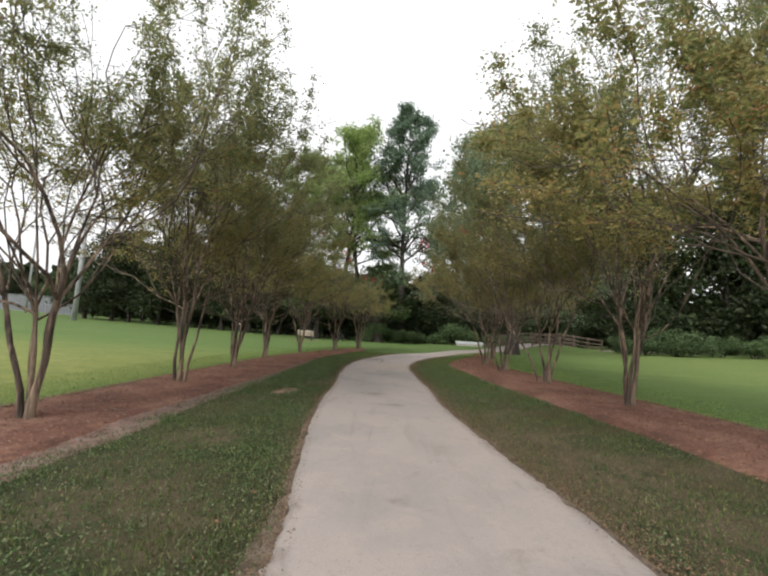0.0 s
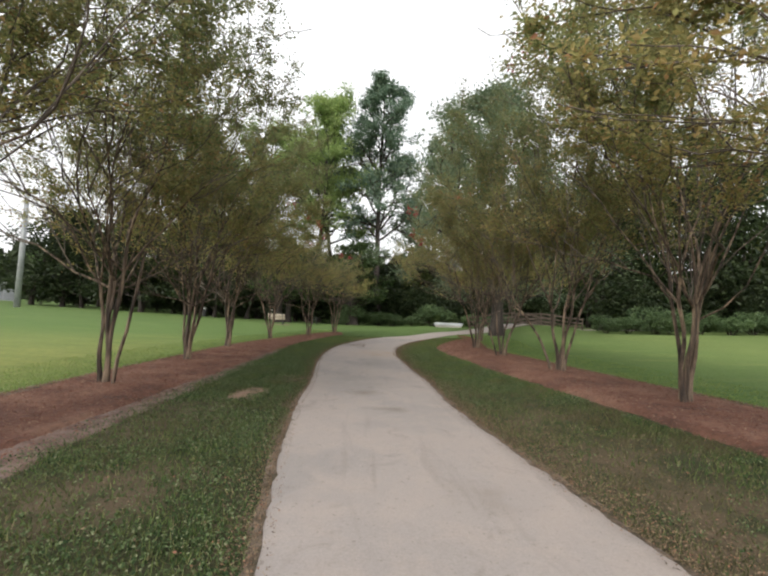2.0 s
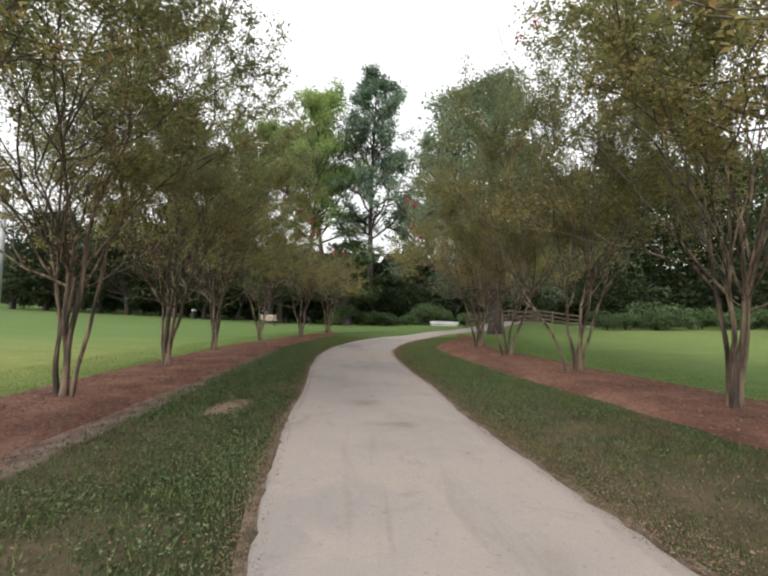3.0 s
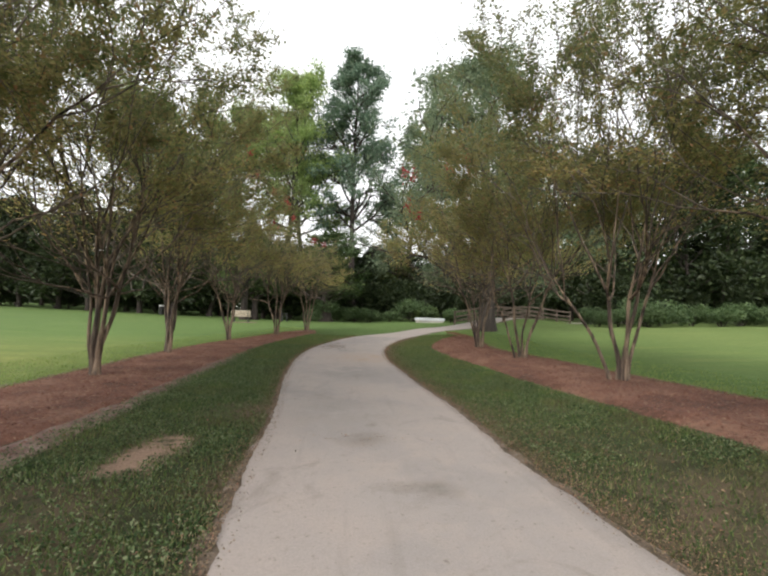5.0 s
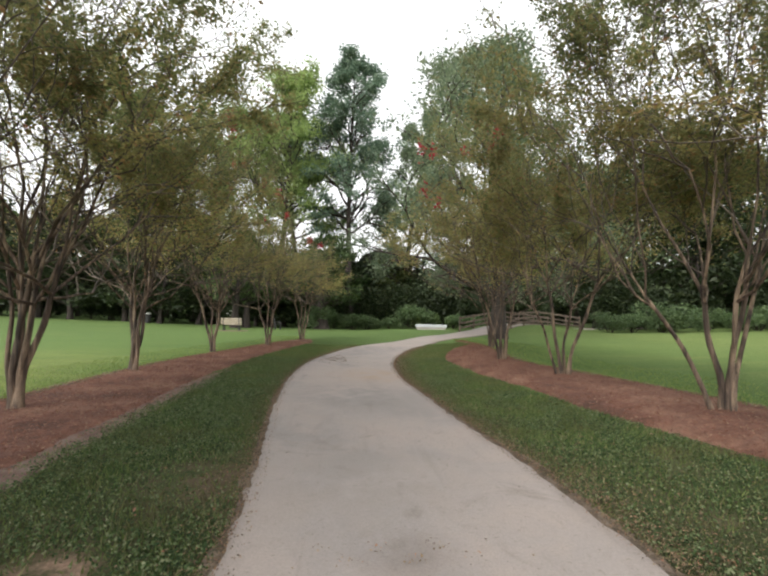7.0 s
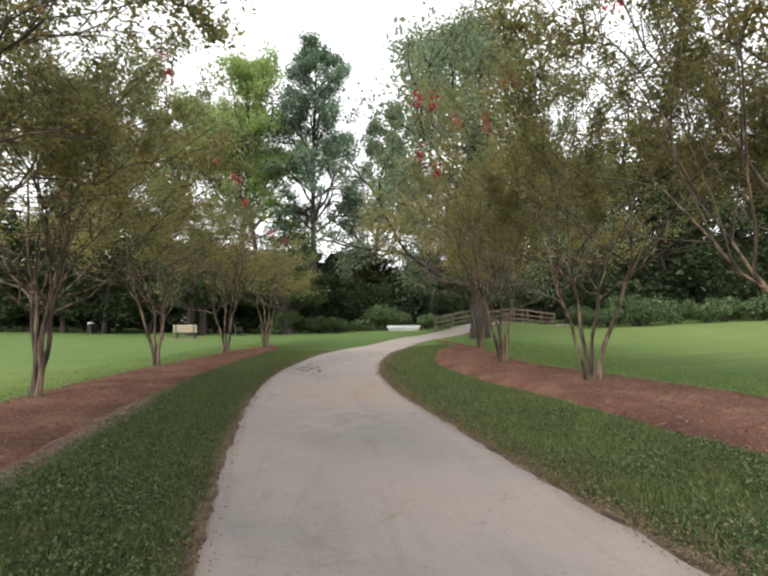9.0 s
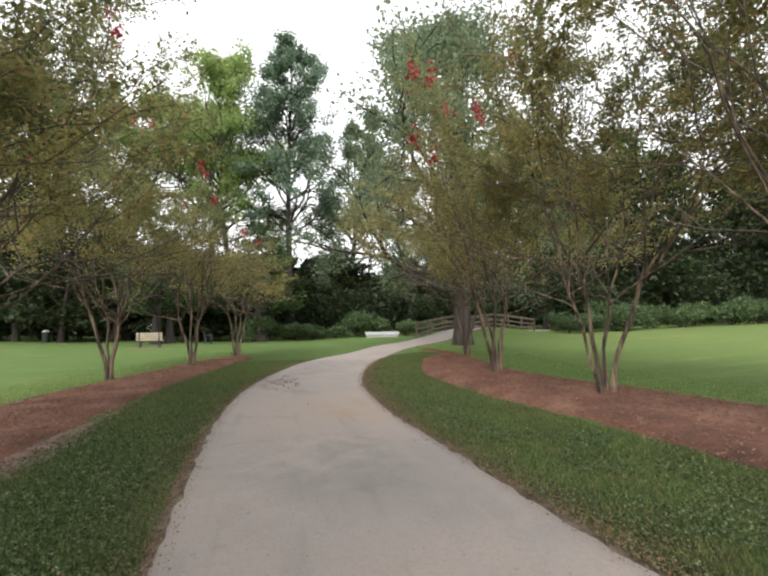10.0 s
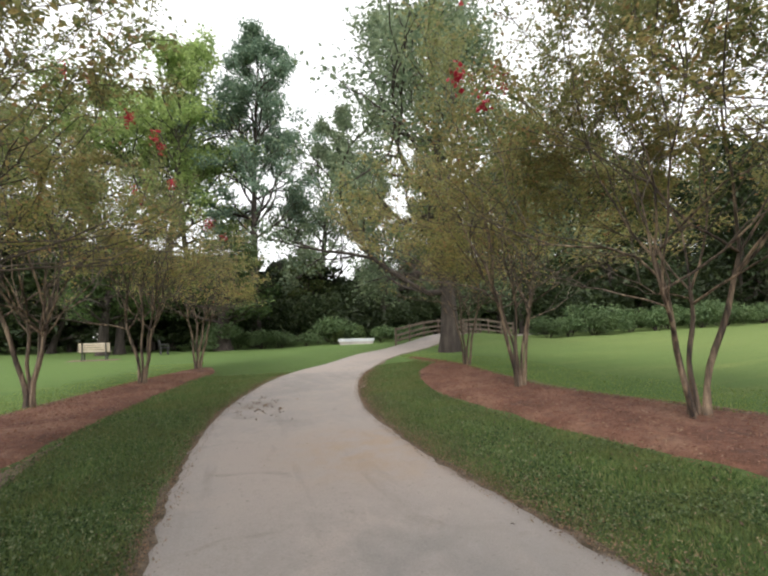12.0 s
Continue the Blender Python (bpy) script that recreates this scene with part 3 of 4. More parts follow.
def myrtle(x, y, height, radius, leans, seed, flowers=(), count=26000, prop=None, label="", bare=1.75, stout=1.0, full=0.3, leaf=0.08, bias=0.0, skirt=2.6):
    """A many-stemmed small tree: bare crooked stems, a wide vase of arching branches, leaves in tufts at the twig ends."""
    r = np.random.RandomState(seed)
    z0 = float(terrain(x, y)) + 0.03
    tree = tagged(new("crape_myrtle"), label or "multi-stemmed crape myrtle with olive and brown leaves", "tree", "crape myrtles along the path")
    tree.location = (x, y, z0)
    stems, ends = [], []
    for i, lean in enumerate(leans):
        side = r.uniform(-0.5, 0.5) * (0.35 + min(1.0, abs(lean)))
        tall = bare * r.uniform(0.9, 1.2)
        u = np.linspace(0, 1, 10)
        ph = r.uniform(0, 6.28, 2)
        crook = 0.035 * np.sin(math.pi * u)
        p = np.column_stack([lean * (0.12 + 0.25 * u + 0.42 * u ** 1.8) + crook * np.sin(7 * u + ph[0]) + r.normal() * 0.025,
                             side * (0.14 + 0.22 * u + 0.4 * u ** 1.8) + crook * np.sin(6 * u + ph[1]), -0.06 + (tall + 0.06) * u])
        rad = r.uniform(0.03, 0.047) * stout
        w = rad * (1.25 - 0.42 * u) * (1 + 0.05 * r.normal(size=10))
        w[0] *= 1.6
        w[1] *= 1.15
        own = []
        head = math.atan2(side + r.normal() * 0.15, lean + r.normal() * 0.12)
        n = 4 + (len(leans) < 5)
        for k in range(n):
            az = head + (k - (n - 1) / 2) * 0.95 + r.normal() * 0.25
            steep = (1.05, 0.45, 0.8, 0.38, 0.95)[k] * r.uniform(0.88, 1.12)
            d = np.array([math.cos(az) * math.sin(steep), math.sin(az) * math.sin(steep), math.cos(steep)])
            branch_out(r, own, ends, p[(-2, -1, -2, -1, -1)[k]], d, 1.35 * r.uniform(0.8, 1.2), rad * r.uniform(0.5, 0.68), 1, 4, [0, 3, 3, 2], 0.6, 0.03, 0.8, 0.2, 0.12, 0.62)
        stems.append((p, w, own))
    ends, dense = gather(r, ends, 1.3)
    top, reach = np.percentile(ends[:, 2], 98), np.percentile(np.hypot(ends[:, 0], ends[:, 1]), 88)

    def fit_in(q):
        q = np.array(q)
        k = np.clip((q[:, 2] - bare) / 1.0, 0, 1)
        q[:, :2] *= (1 + (radius / reach - 1) * k)[:, None]
        q[:, 2] = np.where(q[:, 2] > bare, bare + (q[:, 2] - bare) * (height - bare - 0.2) / (top - bare), q[:, 2])
        return q

    fine = []
    for p, w, own in stems:
        stem = child("stem", mesh_of("stem", *tube(fit_in(p), w, 9), BARK, True), tree)
        for q, rr, sd, level in own:
            if np.hypot(*fit_in(q)[:, :2].T).max() > radius * 1.18:
                continue
            if level == 1:
                child("branch", mesh_of("branch", *tube(fit_in(q), rr, 7), BARK, True), stem)
            else:
                fine.append(tube(fit_in(q), np.maximum(rr, 0.006), sd))
    tagged(child("twig", mesh_of("twig", *join(fine), TWIG, True), tree, "fine spreading brown twigs"), kind="stuff")
    if prop:
        u = np.linspace(0, 1, 6)
        q = np.column_stack([prop[0] + (prop[2] - prop[0]) * u, prop[1] + (prop[3] - prop[1]) * u, -0.03 + prop[4] * u]) + r.normal(size=(6, 3)) * 0.012
        child("side_stem", mesh_of("side_stem", *tube(q, np.linspace(0.034, 0.022, 6), 8), BARK, True), tree, "slender bare leaning stem")
    ends = fit_in(ends)
    hold = (ends[:, 2] > skirt - 0.3) & (np.hypot(ends[:, 0], ends[:, 1]) < radius * 1.12)
    ends, dense = ends[hold], dense[hold]
    lump = np.array([noise.noise((q[0] * 0.9 + seed * 7.3, q[1] * 0.9, q[2] * 1.1)) for q in ends])
    dense = (0.1 + dense) * (0.02 + np.clip((lump + full) / 0.35, 0, 1))
    weight = (0.01 + dense) * (0.1 + 1.05 * np.clip((ends[:, 2] - skirt) / 1.2, 0, 1)) * np.clip(1 + bias * ends[:, 0] / radius, 0.12, 2.0)
    pick = r.choice(len(ends), count, p=weight / weight.sum())
    pos = ends[pick] + r.normal(size=(count, 3)) * np.array([0.085, 0.085, 0.07]) * r.uniform(0.4, 1.7, (count, 1))
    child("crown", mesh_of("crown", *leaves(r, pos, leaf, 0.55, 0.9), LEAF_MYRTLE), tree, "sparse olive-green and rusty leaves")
    for c in flowers:
        for _ in range(2):
            at = np.array(c) + r.normal(size=3) * np.array([0.16, 0.16, 0.12])
            q = at + r.normal(size=(36, 3)) * np.array([0.05, 0.05, 0.09])
            tagged(child("blossom", mesh_of("blossom", *leaves(r, q, 0.06, 0.9), FLOWER), tree, "crimson blossom cluster"), kind="stuff")
    return tree


def broadleaf(name, label, height, radius, trunk_r, first, leaf_m, seed, count, leaf=0.2, slim=1.0, puff=0.55, levels=3, n=22, wide=0.0, clear=0.0):
    """A woodland or park tree: tapered trunk, limbs and a loose crown with gaps. Built at the origin.
    wide: how flat the limbs leave the trunk; clear: share of leafless limb ends, for gaps."""
    r = np.random.RandomState(seed)
    tree = tagged(new(name), label, "tree")
    p, w, d = limb(r, (0, 0, -0.25), (0, 0, 1), height * 0.92, trunk_r, trunk_r * 0.1, 14, 0.04, 0.05)
    w[0] *= 1.5
    w[1] *= 1.08
    child("trunk", mesh_of("trunk", *tube(p, w, 14), BARK_DARK, True), tree)
    limbs, ends = [], []
    for i in range(n):
        u = first + (0.98 - first) * (i / (n - 1)) ** 1.1
        k = u * 14
        at = p[int(k)] + (p[min(int(k) + 1, 14)] - p[int(k)]) * (k - int(k))
        az = i * 2.4 + r.uniform(-0.5, 0.5)
        v = (u - first) / (1 - first)
        long = radius * (0.62 + 0.5 * math.sin(math.pi * min(1, v * 0.8 + 0.2))) * (1 - 0.62 * v * slim) * r.uniform(0.65, 1.2)
        d = np.array([math.cos(az), math.sin(az), 0.3 - wide + 0.75 * v])
        d /= np.linalg.norm(d)
        own, tips = [], []
        branch_out(r, own, tips, at, d, long * 0.5, trunk_r * 0.36 * (1 - 0.6 * v), 1, levels, [0, 3, 3, 3], 0.6, 0.05, 0.66, 0.16)
        limbs += own
        if r.rand() >= clear:
            ends += tips
    ends, dense = gather(r, ends, 1.5)
    for a, b, c, level in limbs:
        if level == 1 and trunk_r > 0.43:
            child("limb", mesh_of("limb", *tube(a, b, 7), BARK_DARK, True), tree)
    rest = [tube(a, b, min(c, 5)) for a, b, c, level in limbs if level > 1 or trunk_r <= 0.43] if trunk_r > 0.3 else [tube(a[::2], b[::2], 4) for a, b, c, level in limbs if level < 3]
    tagged(child("branchwork", mesh_of("branchwork", *join(rest), BARK_DARK, True), tree), kind="stuff")
    weight = 0.4 + dense
    pick = r.choice(len(ends), count, p=weight / weight.sum())
    pos = ends[pick] + np.clip(r.normal(size=(count, 3)), -1.5, 1.5) * np.array([puff, puff, puff * 0.6])
    child("crown", mesh_of("crown", *leaves(r, pos, leaf, 0.6), leaf_m), tree)
    return tree


def shrub(label, w, h, leaf_m, seed, count=2200, leaf=0.13):
    """A low dense bush: short stems and leaves on uneven lobes. Built at the origin."""
    r = np.random.RandomState(seed)
    bush = tagged(new("shrub"), label, "shrub")
    lobes = np.column_stack([r.uniform(-w * 0.4, w * 0.4, 7), r.uniform(-w * 0.3, w * 0.3, 7), r.uniform(h * 0.25, h * 0.72, 7)])
    stems = []
    for q in lobes:
        m = q * np.array([0.45, 0.45, 0.5])
        stems.append(tube(np.array([q * np.array([0.15, 0.15, 0]) - (0, 0, 0.05), m, q]), [0.03, 0.022, 0.01], 5))
    tagged(child("twig", mesh_of("twig", *join(stems), BARK_DARK, True), bush), kind="stuff")
    d = r.normal(size=(count, 3))
    d /= np.linalg.norm(d, axis=1)[:, None]
    k = r.randint(0, 7, count)
    pos = lobes[k] + d * (r.rand(count, 1) ** 0.4) * np.array([w * 0.26, w * 0.24, h * 0.3])
    pos[:, 2] = np.abs(pos[:, 2])
    child("foliage", mesh_of("foliage", *leaves(r, pos, leaf, 0.6), leaf_m), bush)
    return bush


def place(ob, x, y, turn=0.0, size=1.0, tall=None):
    z = float(terrain(x, y))
    return pose(x, y, z, 0, 0, turn) @ Matrix.Diagonal((size, size, tall or size, 1))


# ---- the setting ----
build_ground()
build_path()
build_edge()
build_bed(BED_LEFT, 11)
build_bed(BED_RIGHT, 21)
bed_margin("dusty_margin", BED_LEFT, -1, 0.1, 0.26, -2, 19.5, 0.022, DUST, 31, "bare grey dusty soil beside the mulch bed", "soil")
# soil strips along the cut lawn edges stand in for their shadow line
bed_margin("cut_edge_shade", BED_LEFT, 1, 0.0, 0.12, -2, 27, 0.03, SOIL, 33, "dark ragged soil strip for the shadowed cut edge where mulch meets lawn", "soil")
bed_margin("cut_edge_shade", BED_RIGHT, -1, 0.02, 0.11, -2, 24, 0.03, SOIL, 35, "dark ragged soil strip for the shadowed cut edge where mulch meets lawn", "soil")

# ---- crape myrtles, both rows ----
myrtle(-5.1, 6.0, 8.0, 3.2, [-0.8, -0.36, -0.05, 0.14, 0.5], 1, count=62000, leaf=0.06, full=0.3, label="tall crape myrtle with forked grey-tan stems")
myrtle(-5.12, 10.2, 8.3, 3.4, [-0.2, -0.07, 0.05, 0.2], 2, count=60000, leaf=0.062, full=0.4, bias=0.5, prop=(0.2, -0.1, 0.62, -0.1, 2.55), bare=2.05, label="crape myrtle with fused upright stems and a leaning side stem")
myrtle(-5.25, 14.1, 8.2, 3.5, [-0.3, -0.15, -0.04, 0.1, 0.22, 0.45], 3, count=76000, leaf=0.064, bias=0.3)
myrtle(-5.4, 18.1, 7.3, 3.3, [-0.3, -0.08, 0.16, 0.32], 4, count=38000, leaf=0.07, full=0.4, bias=0.4, flowers=[(2.2, -1.2, 5.9)])
myrtle(-4.95, 23.2, 6.9, 2.9, [-0.8, -0.15, 0.1, 0.25], 5, count=23000, flowers=[(1.6, -1.0, 6.1), (2.0, -0.5, 5.9), (1.0, -1.5, 6.4)])
myrtle(-3.4, 26.0, 5.9, 2.5, [-0.7, -0.1, 0.2, 0.35], 6, count=12000, skirt=2.2, flowers=[(0.7, -0.6, 5.6), (-0.2, -1.0, 5.3), (1.4, -0.3, 4.7)])
myrtle(-2.25, 30.0, 5.2, 2.4, [-0.5, -0.15, 0.3, 0.55], 7, count=11000, skirt=2.2, flowers=[(0.9, -0.8, 4.9)])
myrtle(5.35, 5.0, 8.4, 3.9, [-0.6, -0.2, 0.2, 0.5], 8, count=115000, leaf=0.06, full=0.75, bias=-0.35, skirt=2.2)
myrtle(5.06, 8.9, 8.4, 3.3, [-0.45, -0.2, 0.08, 0.28, 0.55], 9, stout=0.85, count=48000, leaf=0.062)
myrtle(4.72, 12.6, 8.0, 3.2, [-1.2, -0.2, 0.1, 0.35, 1.0], 10, stout=0.85, count=60000, leaf=0.064, full=0.45, flowers=[(-1.6, -1.0, 7.4)], label="spreading crape myrtle with outward-leaning stems")
myrtle(4.4, 16.2, 7.2, 3.1, [-1.1, -0.35, 0.4, 0.85], 11, stout=0.8, count=56000, leaf=0.066, full=0.6, bias=0.2, flowers=[(-3.1, -0.3, 4.8), (-1.8, -0.2, 5.5), (-2.9, 0, 3.95), (0.2, -1.0, 6.7)], label="wide crape myrtle of four spreading stems with red blossom")
myrtle(4.55, 19.8, 6.9, 3.6, [-1.0, -0.3, 0.05, 0.25, 0.6], 12, stout=0.8, count=42000, leaf=0.07, full=0.5, skirt=2.6, flowers=[(-1.4, -0.6, 6.3), (-0.5, -0.4, 6.7), (-0.8, -0.9, 6.0)])
myrtle(5.95, 24.1, 5.4, 2.5, [-0.4, -0.1, 0.2, 0.45], 13, stout=0.7, count=14000, skirt=2.4)

# ---- oak beside the bridge ----
oak = broadleaf("oak_tree", "big oak with thick dark furrowed trunk beside the path", 17.5, 8.2, 0.435, 0.17, LEAF_AIRY, 31, 40000, 0.2, puff=0.5, levels=4, n=24, clear=0.12, wide=0.12)
oak.matrix_basis = place(oak, 8.85, 30.2, 40)

# ---- tall trees and the woods ----
poplar = broadleaf("tall_tree", "tall dark bluish-green tree rising above the woods", 32, 8.0, 0.42, 0.36, LEAF_POPLAR_HAZE, 44, 30000, 0.3, puff=0.4, levels=4, n=34, slim=0.75, wide=-0.35, clear=0.18)
poplar.matrix_basis = place(poplar, 1.4, 53.5)
light = broadleaf("light_tree", "tall light-green tree behind the park edge", 27, 8.5, 0.4, 0.42, LEAF_LIGHT, 42, 22000, 0.32, puff=0.45, levels=4, n=24, slim=0.5, clear=0.25, wide=-0.25)
light.matrix_basis = place(light, -7.5, 55)
copy_thing(light, place(light, -14, 57, 130))
copy_thing(light, place(light, -4.2, 58.5, 200))
copy_thing(light, place(light, -21, 60, 250))
willow = broadleaf("willow_oak", "tall airy grey-green tree behind the bridge", 21, 7.0, 0.4, 0.2, LEAF_AIRY, 43, 20000, 0.28, puff=0.42, levels=4, n=24, clear=0.25)
willow.matrix_basis = place(willow, 15.5, 57)
copy_thing(willow, place(willow, 21.5, 55, 100))
copy_thing(willow, place(willow, 8.9, 60, 215, 1.1, 1.38))

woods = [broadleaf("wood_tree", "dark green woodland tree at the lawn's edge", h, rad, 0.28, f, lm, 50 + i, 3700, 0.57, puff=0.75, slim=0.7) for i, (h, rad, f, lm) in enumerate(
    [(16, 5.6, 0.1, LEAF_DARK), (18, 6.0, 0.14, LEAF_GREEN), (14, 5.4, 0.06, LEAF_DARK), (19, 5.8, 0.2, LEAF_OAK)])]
rw = np.random.RandomState(7)
spots = []
for k in range(11):
    u = k / 10
    spots.append((-6 - 40 * u + rw.uniform(-1.5, 1.5), 52 + 10 * u + rw.uniform(-2, 2)))
    spots.append((-2 - 46 * u + rw.uniform(-2, 2), 62 + 11 * u + rw.uniform(-2, 2)))
for k in range(10):
    u = k / 9
    spots.append((25 + 42 * u + rw.uniform(-1.5, 1.5), 44 - 6 * u + rw.uniform(-1.5, 1.5)))
    spots.append((22 + 48 * u + rw.uniform(-2, 2), 52 - 5 * u + rw.uniform(-2, 2)))
for k in range(6):
    spots.append((2 + 4.4 * k + rw.uniform(-1, 1), 59 + rw.uniform(-2, 2)))
for k in range(5):
    spots.append((68 + rw.uniform(-3, 3), 30 - 9 * k))


def settle(ob, m, first):
    if first:
        ob.matrix_basis = m
    else:
        copy_thing(ob, m @ Matrix.Diagonal((1 / ob.scale[0], 1 / ob.scale[1], 1 / ob.scale[2], 1)))


for i, (x, y) in enumerate(spots):
    settle(woods[i % 4], place(woods[i % 4], x, y, rw.uniform(0, 360), rw.uniform(0.8, 1.05), rw.uniform(0.75, 0.95) * (1.38 if x > 20 else 0.62 if -17 < x < 19 else 1.0)), i < 4)
for k in range(9):
    settle(woods[k % 4], place(woods[k % 4], -84 - 10 * k + rw.uniform(-3, 3), 112 + rw.uniform(-6, 6), rw.uniform(0, 360), 0.9, 0.62), False)
# thick trunks by the lawn
big = broadleaf("park_tree", "large dark-trunked tree at the edge of the lawn", 15, 6.0, 0.6, 0.24, LEAF_GREEN, 61, 9000, 0.36, puff=0.6, n=20)
big.matrix_basis = place(big, -1.5, 48.0, 20, 1.0, 0.62)
copy_thing(big, place(big, -9.3, 46.5, 110, 0.62, 1.0))
copy_thing(big, place(big, -8.5, 47.4, 200, 0.56, 1.0))

# ---- far woods that close the view ----
def far_woods(points, low, high, seed):
    """A ragged ribbon of distant tree tops."""
    r = np.random.RandomState(seed)
    p = smooth_line(np.array(points, float), 0.5)
    n = len(p)
    s = arc_of(p)
    top = low + (high - low) * (0.5 + 0.28 * np.sin(s * 0.21 + 1) + 0.2 * np.sin(s * 0.57) + 0.12 * np.sin(s * 1.7)) + r.uniform(-0.6, 0.6, n)
    rows = []
    for k in range(9):
        u = k / 8
        q = np.column_stack([p, terrain(p[:, 0], p[:, 1]) - 0.5 + (top + 0.5) * u])
        q[:, :2] += r.normal(size=(n, 2)) * 0.7
        q[:, 2] += r.normal(size=n) * 0.3 * (k > 0)
        rows.append(q)
    v = np.vstack(rows)
    i = (np.arange(8)[:, None] * n + np.arange(n - 1)[None, :]).ravel()
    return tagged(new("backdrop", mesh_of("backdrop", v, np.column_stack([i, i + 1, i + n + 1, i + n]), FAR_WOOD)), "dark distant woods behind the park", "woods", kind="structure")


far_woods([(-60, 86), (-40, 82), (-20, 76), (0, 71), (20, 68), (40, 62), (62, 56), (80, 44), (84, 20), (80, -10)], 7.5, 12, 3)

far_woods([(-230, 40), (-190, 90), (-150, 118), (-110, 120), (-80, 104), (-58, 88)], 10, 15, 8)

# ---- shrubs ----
bushes = [shrub("leafy green shrub at the edge of the woods", 3.4, 1.9, LEAF_HEDGE, 71, 2400, 0.19), shrub("dense green shrub before the trees", 2.8, 1.6, LEAF_HEDGE, 72, 2000, 0.19), shrub("tall shrub with leaves coloured dark for the shade of the woods", 4.6, 4.2, LEAF_DARK, 73, 2400, 0.28),
          shrub("bright light-green young shrub", 1.8, 2.2, LEAF_LIGHT, 74, 1500)]
bsp = [(20 + 2.3 * k + rw.uniform(-0.5, 0.5), 36.5 - 0.02 * k + rw.uniform(-0.7, 0.7), k % 2) for k in range(18)]
bsp += [(23 + 3.6 * k + rw.uniform(-1, 1), 41 + rw.uniform(-1, 1), 2) for k in range(13)]
bsp += [(-3 + 2.1 * k + rw.uniform(-0.5, 0.5), 47.8 + rw.uniform(-1, 1), (1, 0, 1, 0)[k % 4]) for k in range(7)]
bsp += [(-6 + 3.2 * k + rw.uniform(-1, 1), 51.5 + rw.uniform(-1, 1), 2) for k in range(10)]
bsp += [(7.6, 47.0, 3), (9.6, 47.6, 3), (10.9, 45.6, 1), (12.3, 44.9, 0), (13.5, 47.5, 2), (11.0, 50.0, 2), (16.5, 48.5, 2), (15.0, 45.9, 1), (19.5, 46.5, 2)]
bsp += [(-9 - 3.4 * k + rw.uniform(-1, 1), 55.5 + 0.75 * k + rw.uniform(-1, 1), 2) for k in range(12)]
seen = set()
for x, y, k in bsp:
    settle(bushes[k], place(bushes[k], x, y, rw.uniform(0, 360), rw.uniform(0.7, 1.3)), k not in seen)
    seen.add(k)


# ---- footbridge rails ----
def build_rail(side, first, last, label):
    fence = tagged(new("bridge_rail"), label, "railing", "footbridge railings")
    mid = smooth_line(CENTRE[13:], 0.1)
    s = arc_of(mid)
    d = np.gradient(mid, axis=0)
    d /= np.linalg.norm(d, axis=1)[:, None]
    pts = mid + side * 1.4 * np.column_stack([-d[:, 1], d[:, 0]])
    marks = [int(np.searchsorted(s, v)) for v in np.arange(first, last + 0.01, 1.9)]
    tops = []
    for i in marks:
        x, y = pts[i]
        z = float(terrain(x, y))
        part("post", box_bm(0.1, 0.1, 1.25, (x, y, z + 0.475), 0.01), RAIL_WOOD, fence)
        tops.append(Vector((x, y, z)))
    for a, b in zip(tops[:-1], tops[1:]):
        w = b - a
        turn = w.to_track_quat("X", "Z").to_matrix().to_4x4()
        for h, k in ((0.98, 0.14), (0.6, 0.12), (0.28, 0.12)):
            c = (a + b) / 2 + Vector((0, 0, h))
            part("rail", box_bm(w.length + 0.06, 0.045, k, c, 0.006, turn), RAIL_WOOD, fence)
    return fence


build_rail(1, 8.6, 20.5, "weathered brown wooden three-board rail along the footbridge")
build_rail(-1, 11.0, 20.6, "weathered brown wooden three-board rail along the footbridge")


# ---- bench, low wall, pole ----
def bench(x, y, turn, slat_m, label):
    ob = tagged(new("park_bench"), label, "bench")
    ob.matrix_basis = pose(x, y, float(terrain(x, y)) + 0.03, 0, 0, turn)
    for i in range(4):
        part("seat_slat", box_bm(1.5, 0.095, 0.035, (0, -0.2 + 0.12 * i, 0.44), 0.006), slat_m, ob)
    for i in range(4):
        part("back_slat", box_bm(1.5, 0.03, 0.1, (0, 0.27 + 0.02 * i, 0.52 + 0.125 * i), 0.006), slat_m, ob)
    for sx in (-0.56, 0.56):
        for y0 in (-0.18, 0.24):
            part("leg", box_bm(0.06, 0.06, 0.45, (sx, y0, 0.2), 0.006), IRON, ob)
        part("back_support", box_bm(0.05, 0.04, 0.58, (sx, 0.33, 0.66), 0.006, pose(0, 0, 0, -9)), IRON, ob)
        part("arm_rest", box_bm(0.06, 0.5, 0.04, (sx * 1.28, 0.03, 0.66), 0.008), IRON, ob)
        part("arm_post", box_bm(0.04, 0.04, 0.26, (sx * 1.28, -0.16, 0.54), 0.006), IRON, ob)
    return ob


pad = tagged(new("bench_pad"), "worn bare earth pad under the bench", "pad", kind="structure")
pad.location = (-8.2, 40.3, float(terrain(-8.2, 40.3)))
part("earth", box_bm(2.4, 1.3, 0.1, (0, 0, -0.03), 0.015), DUST, pad)
bench(-8.2, 40.4, 180, PALE_WOOD, "pale slatted park bench on a bare earth pad")
bench(-5.2, 44.3, 100, IRON, "dark slatted park bench on the grass")

wall = tagged(new("low_wall"), "low white concrete wall at the end of the lawn", "wall")
wall.matrix_basis = pose(8.6, 45, float(terrain(8.6, 45)) - 0.06, 0, 0, -12)
part("footing", box_bm(2.7, 0.42, 0.3, (0, 0, 0.15), 0.02), CONCRETE, wall)
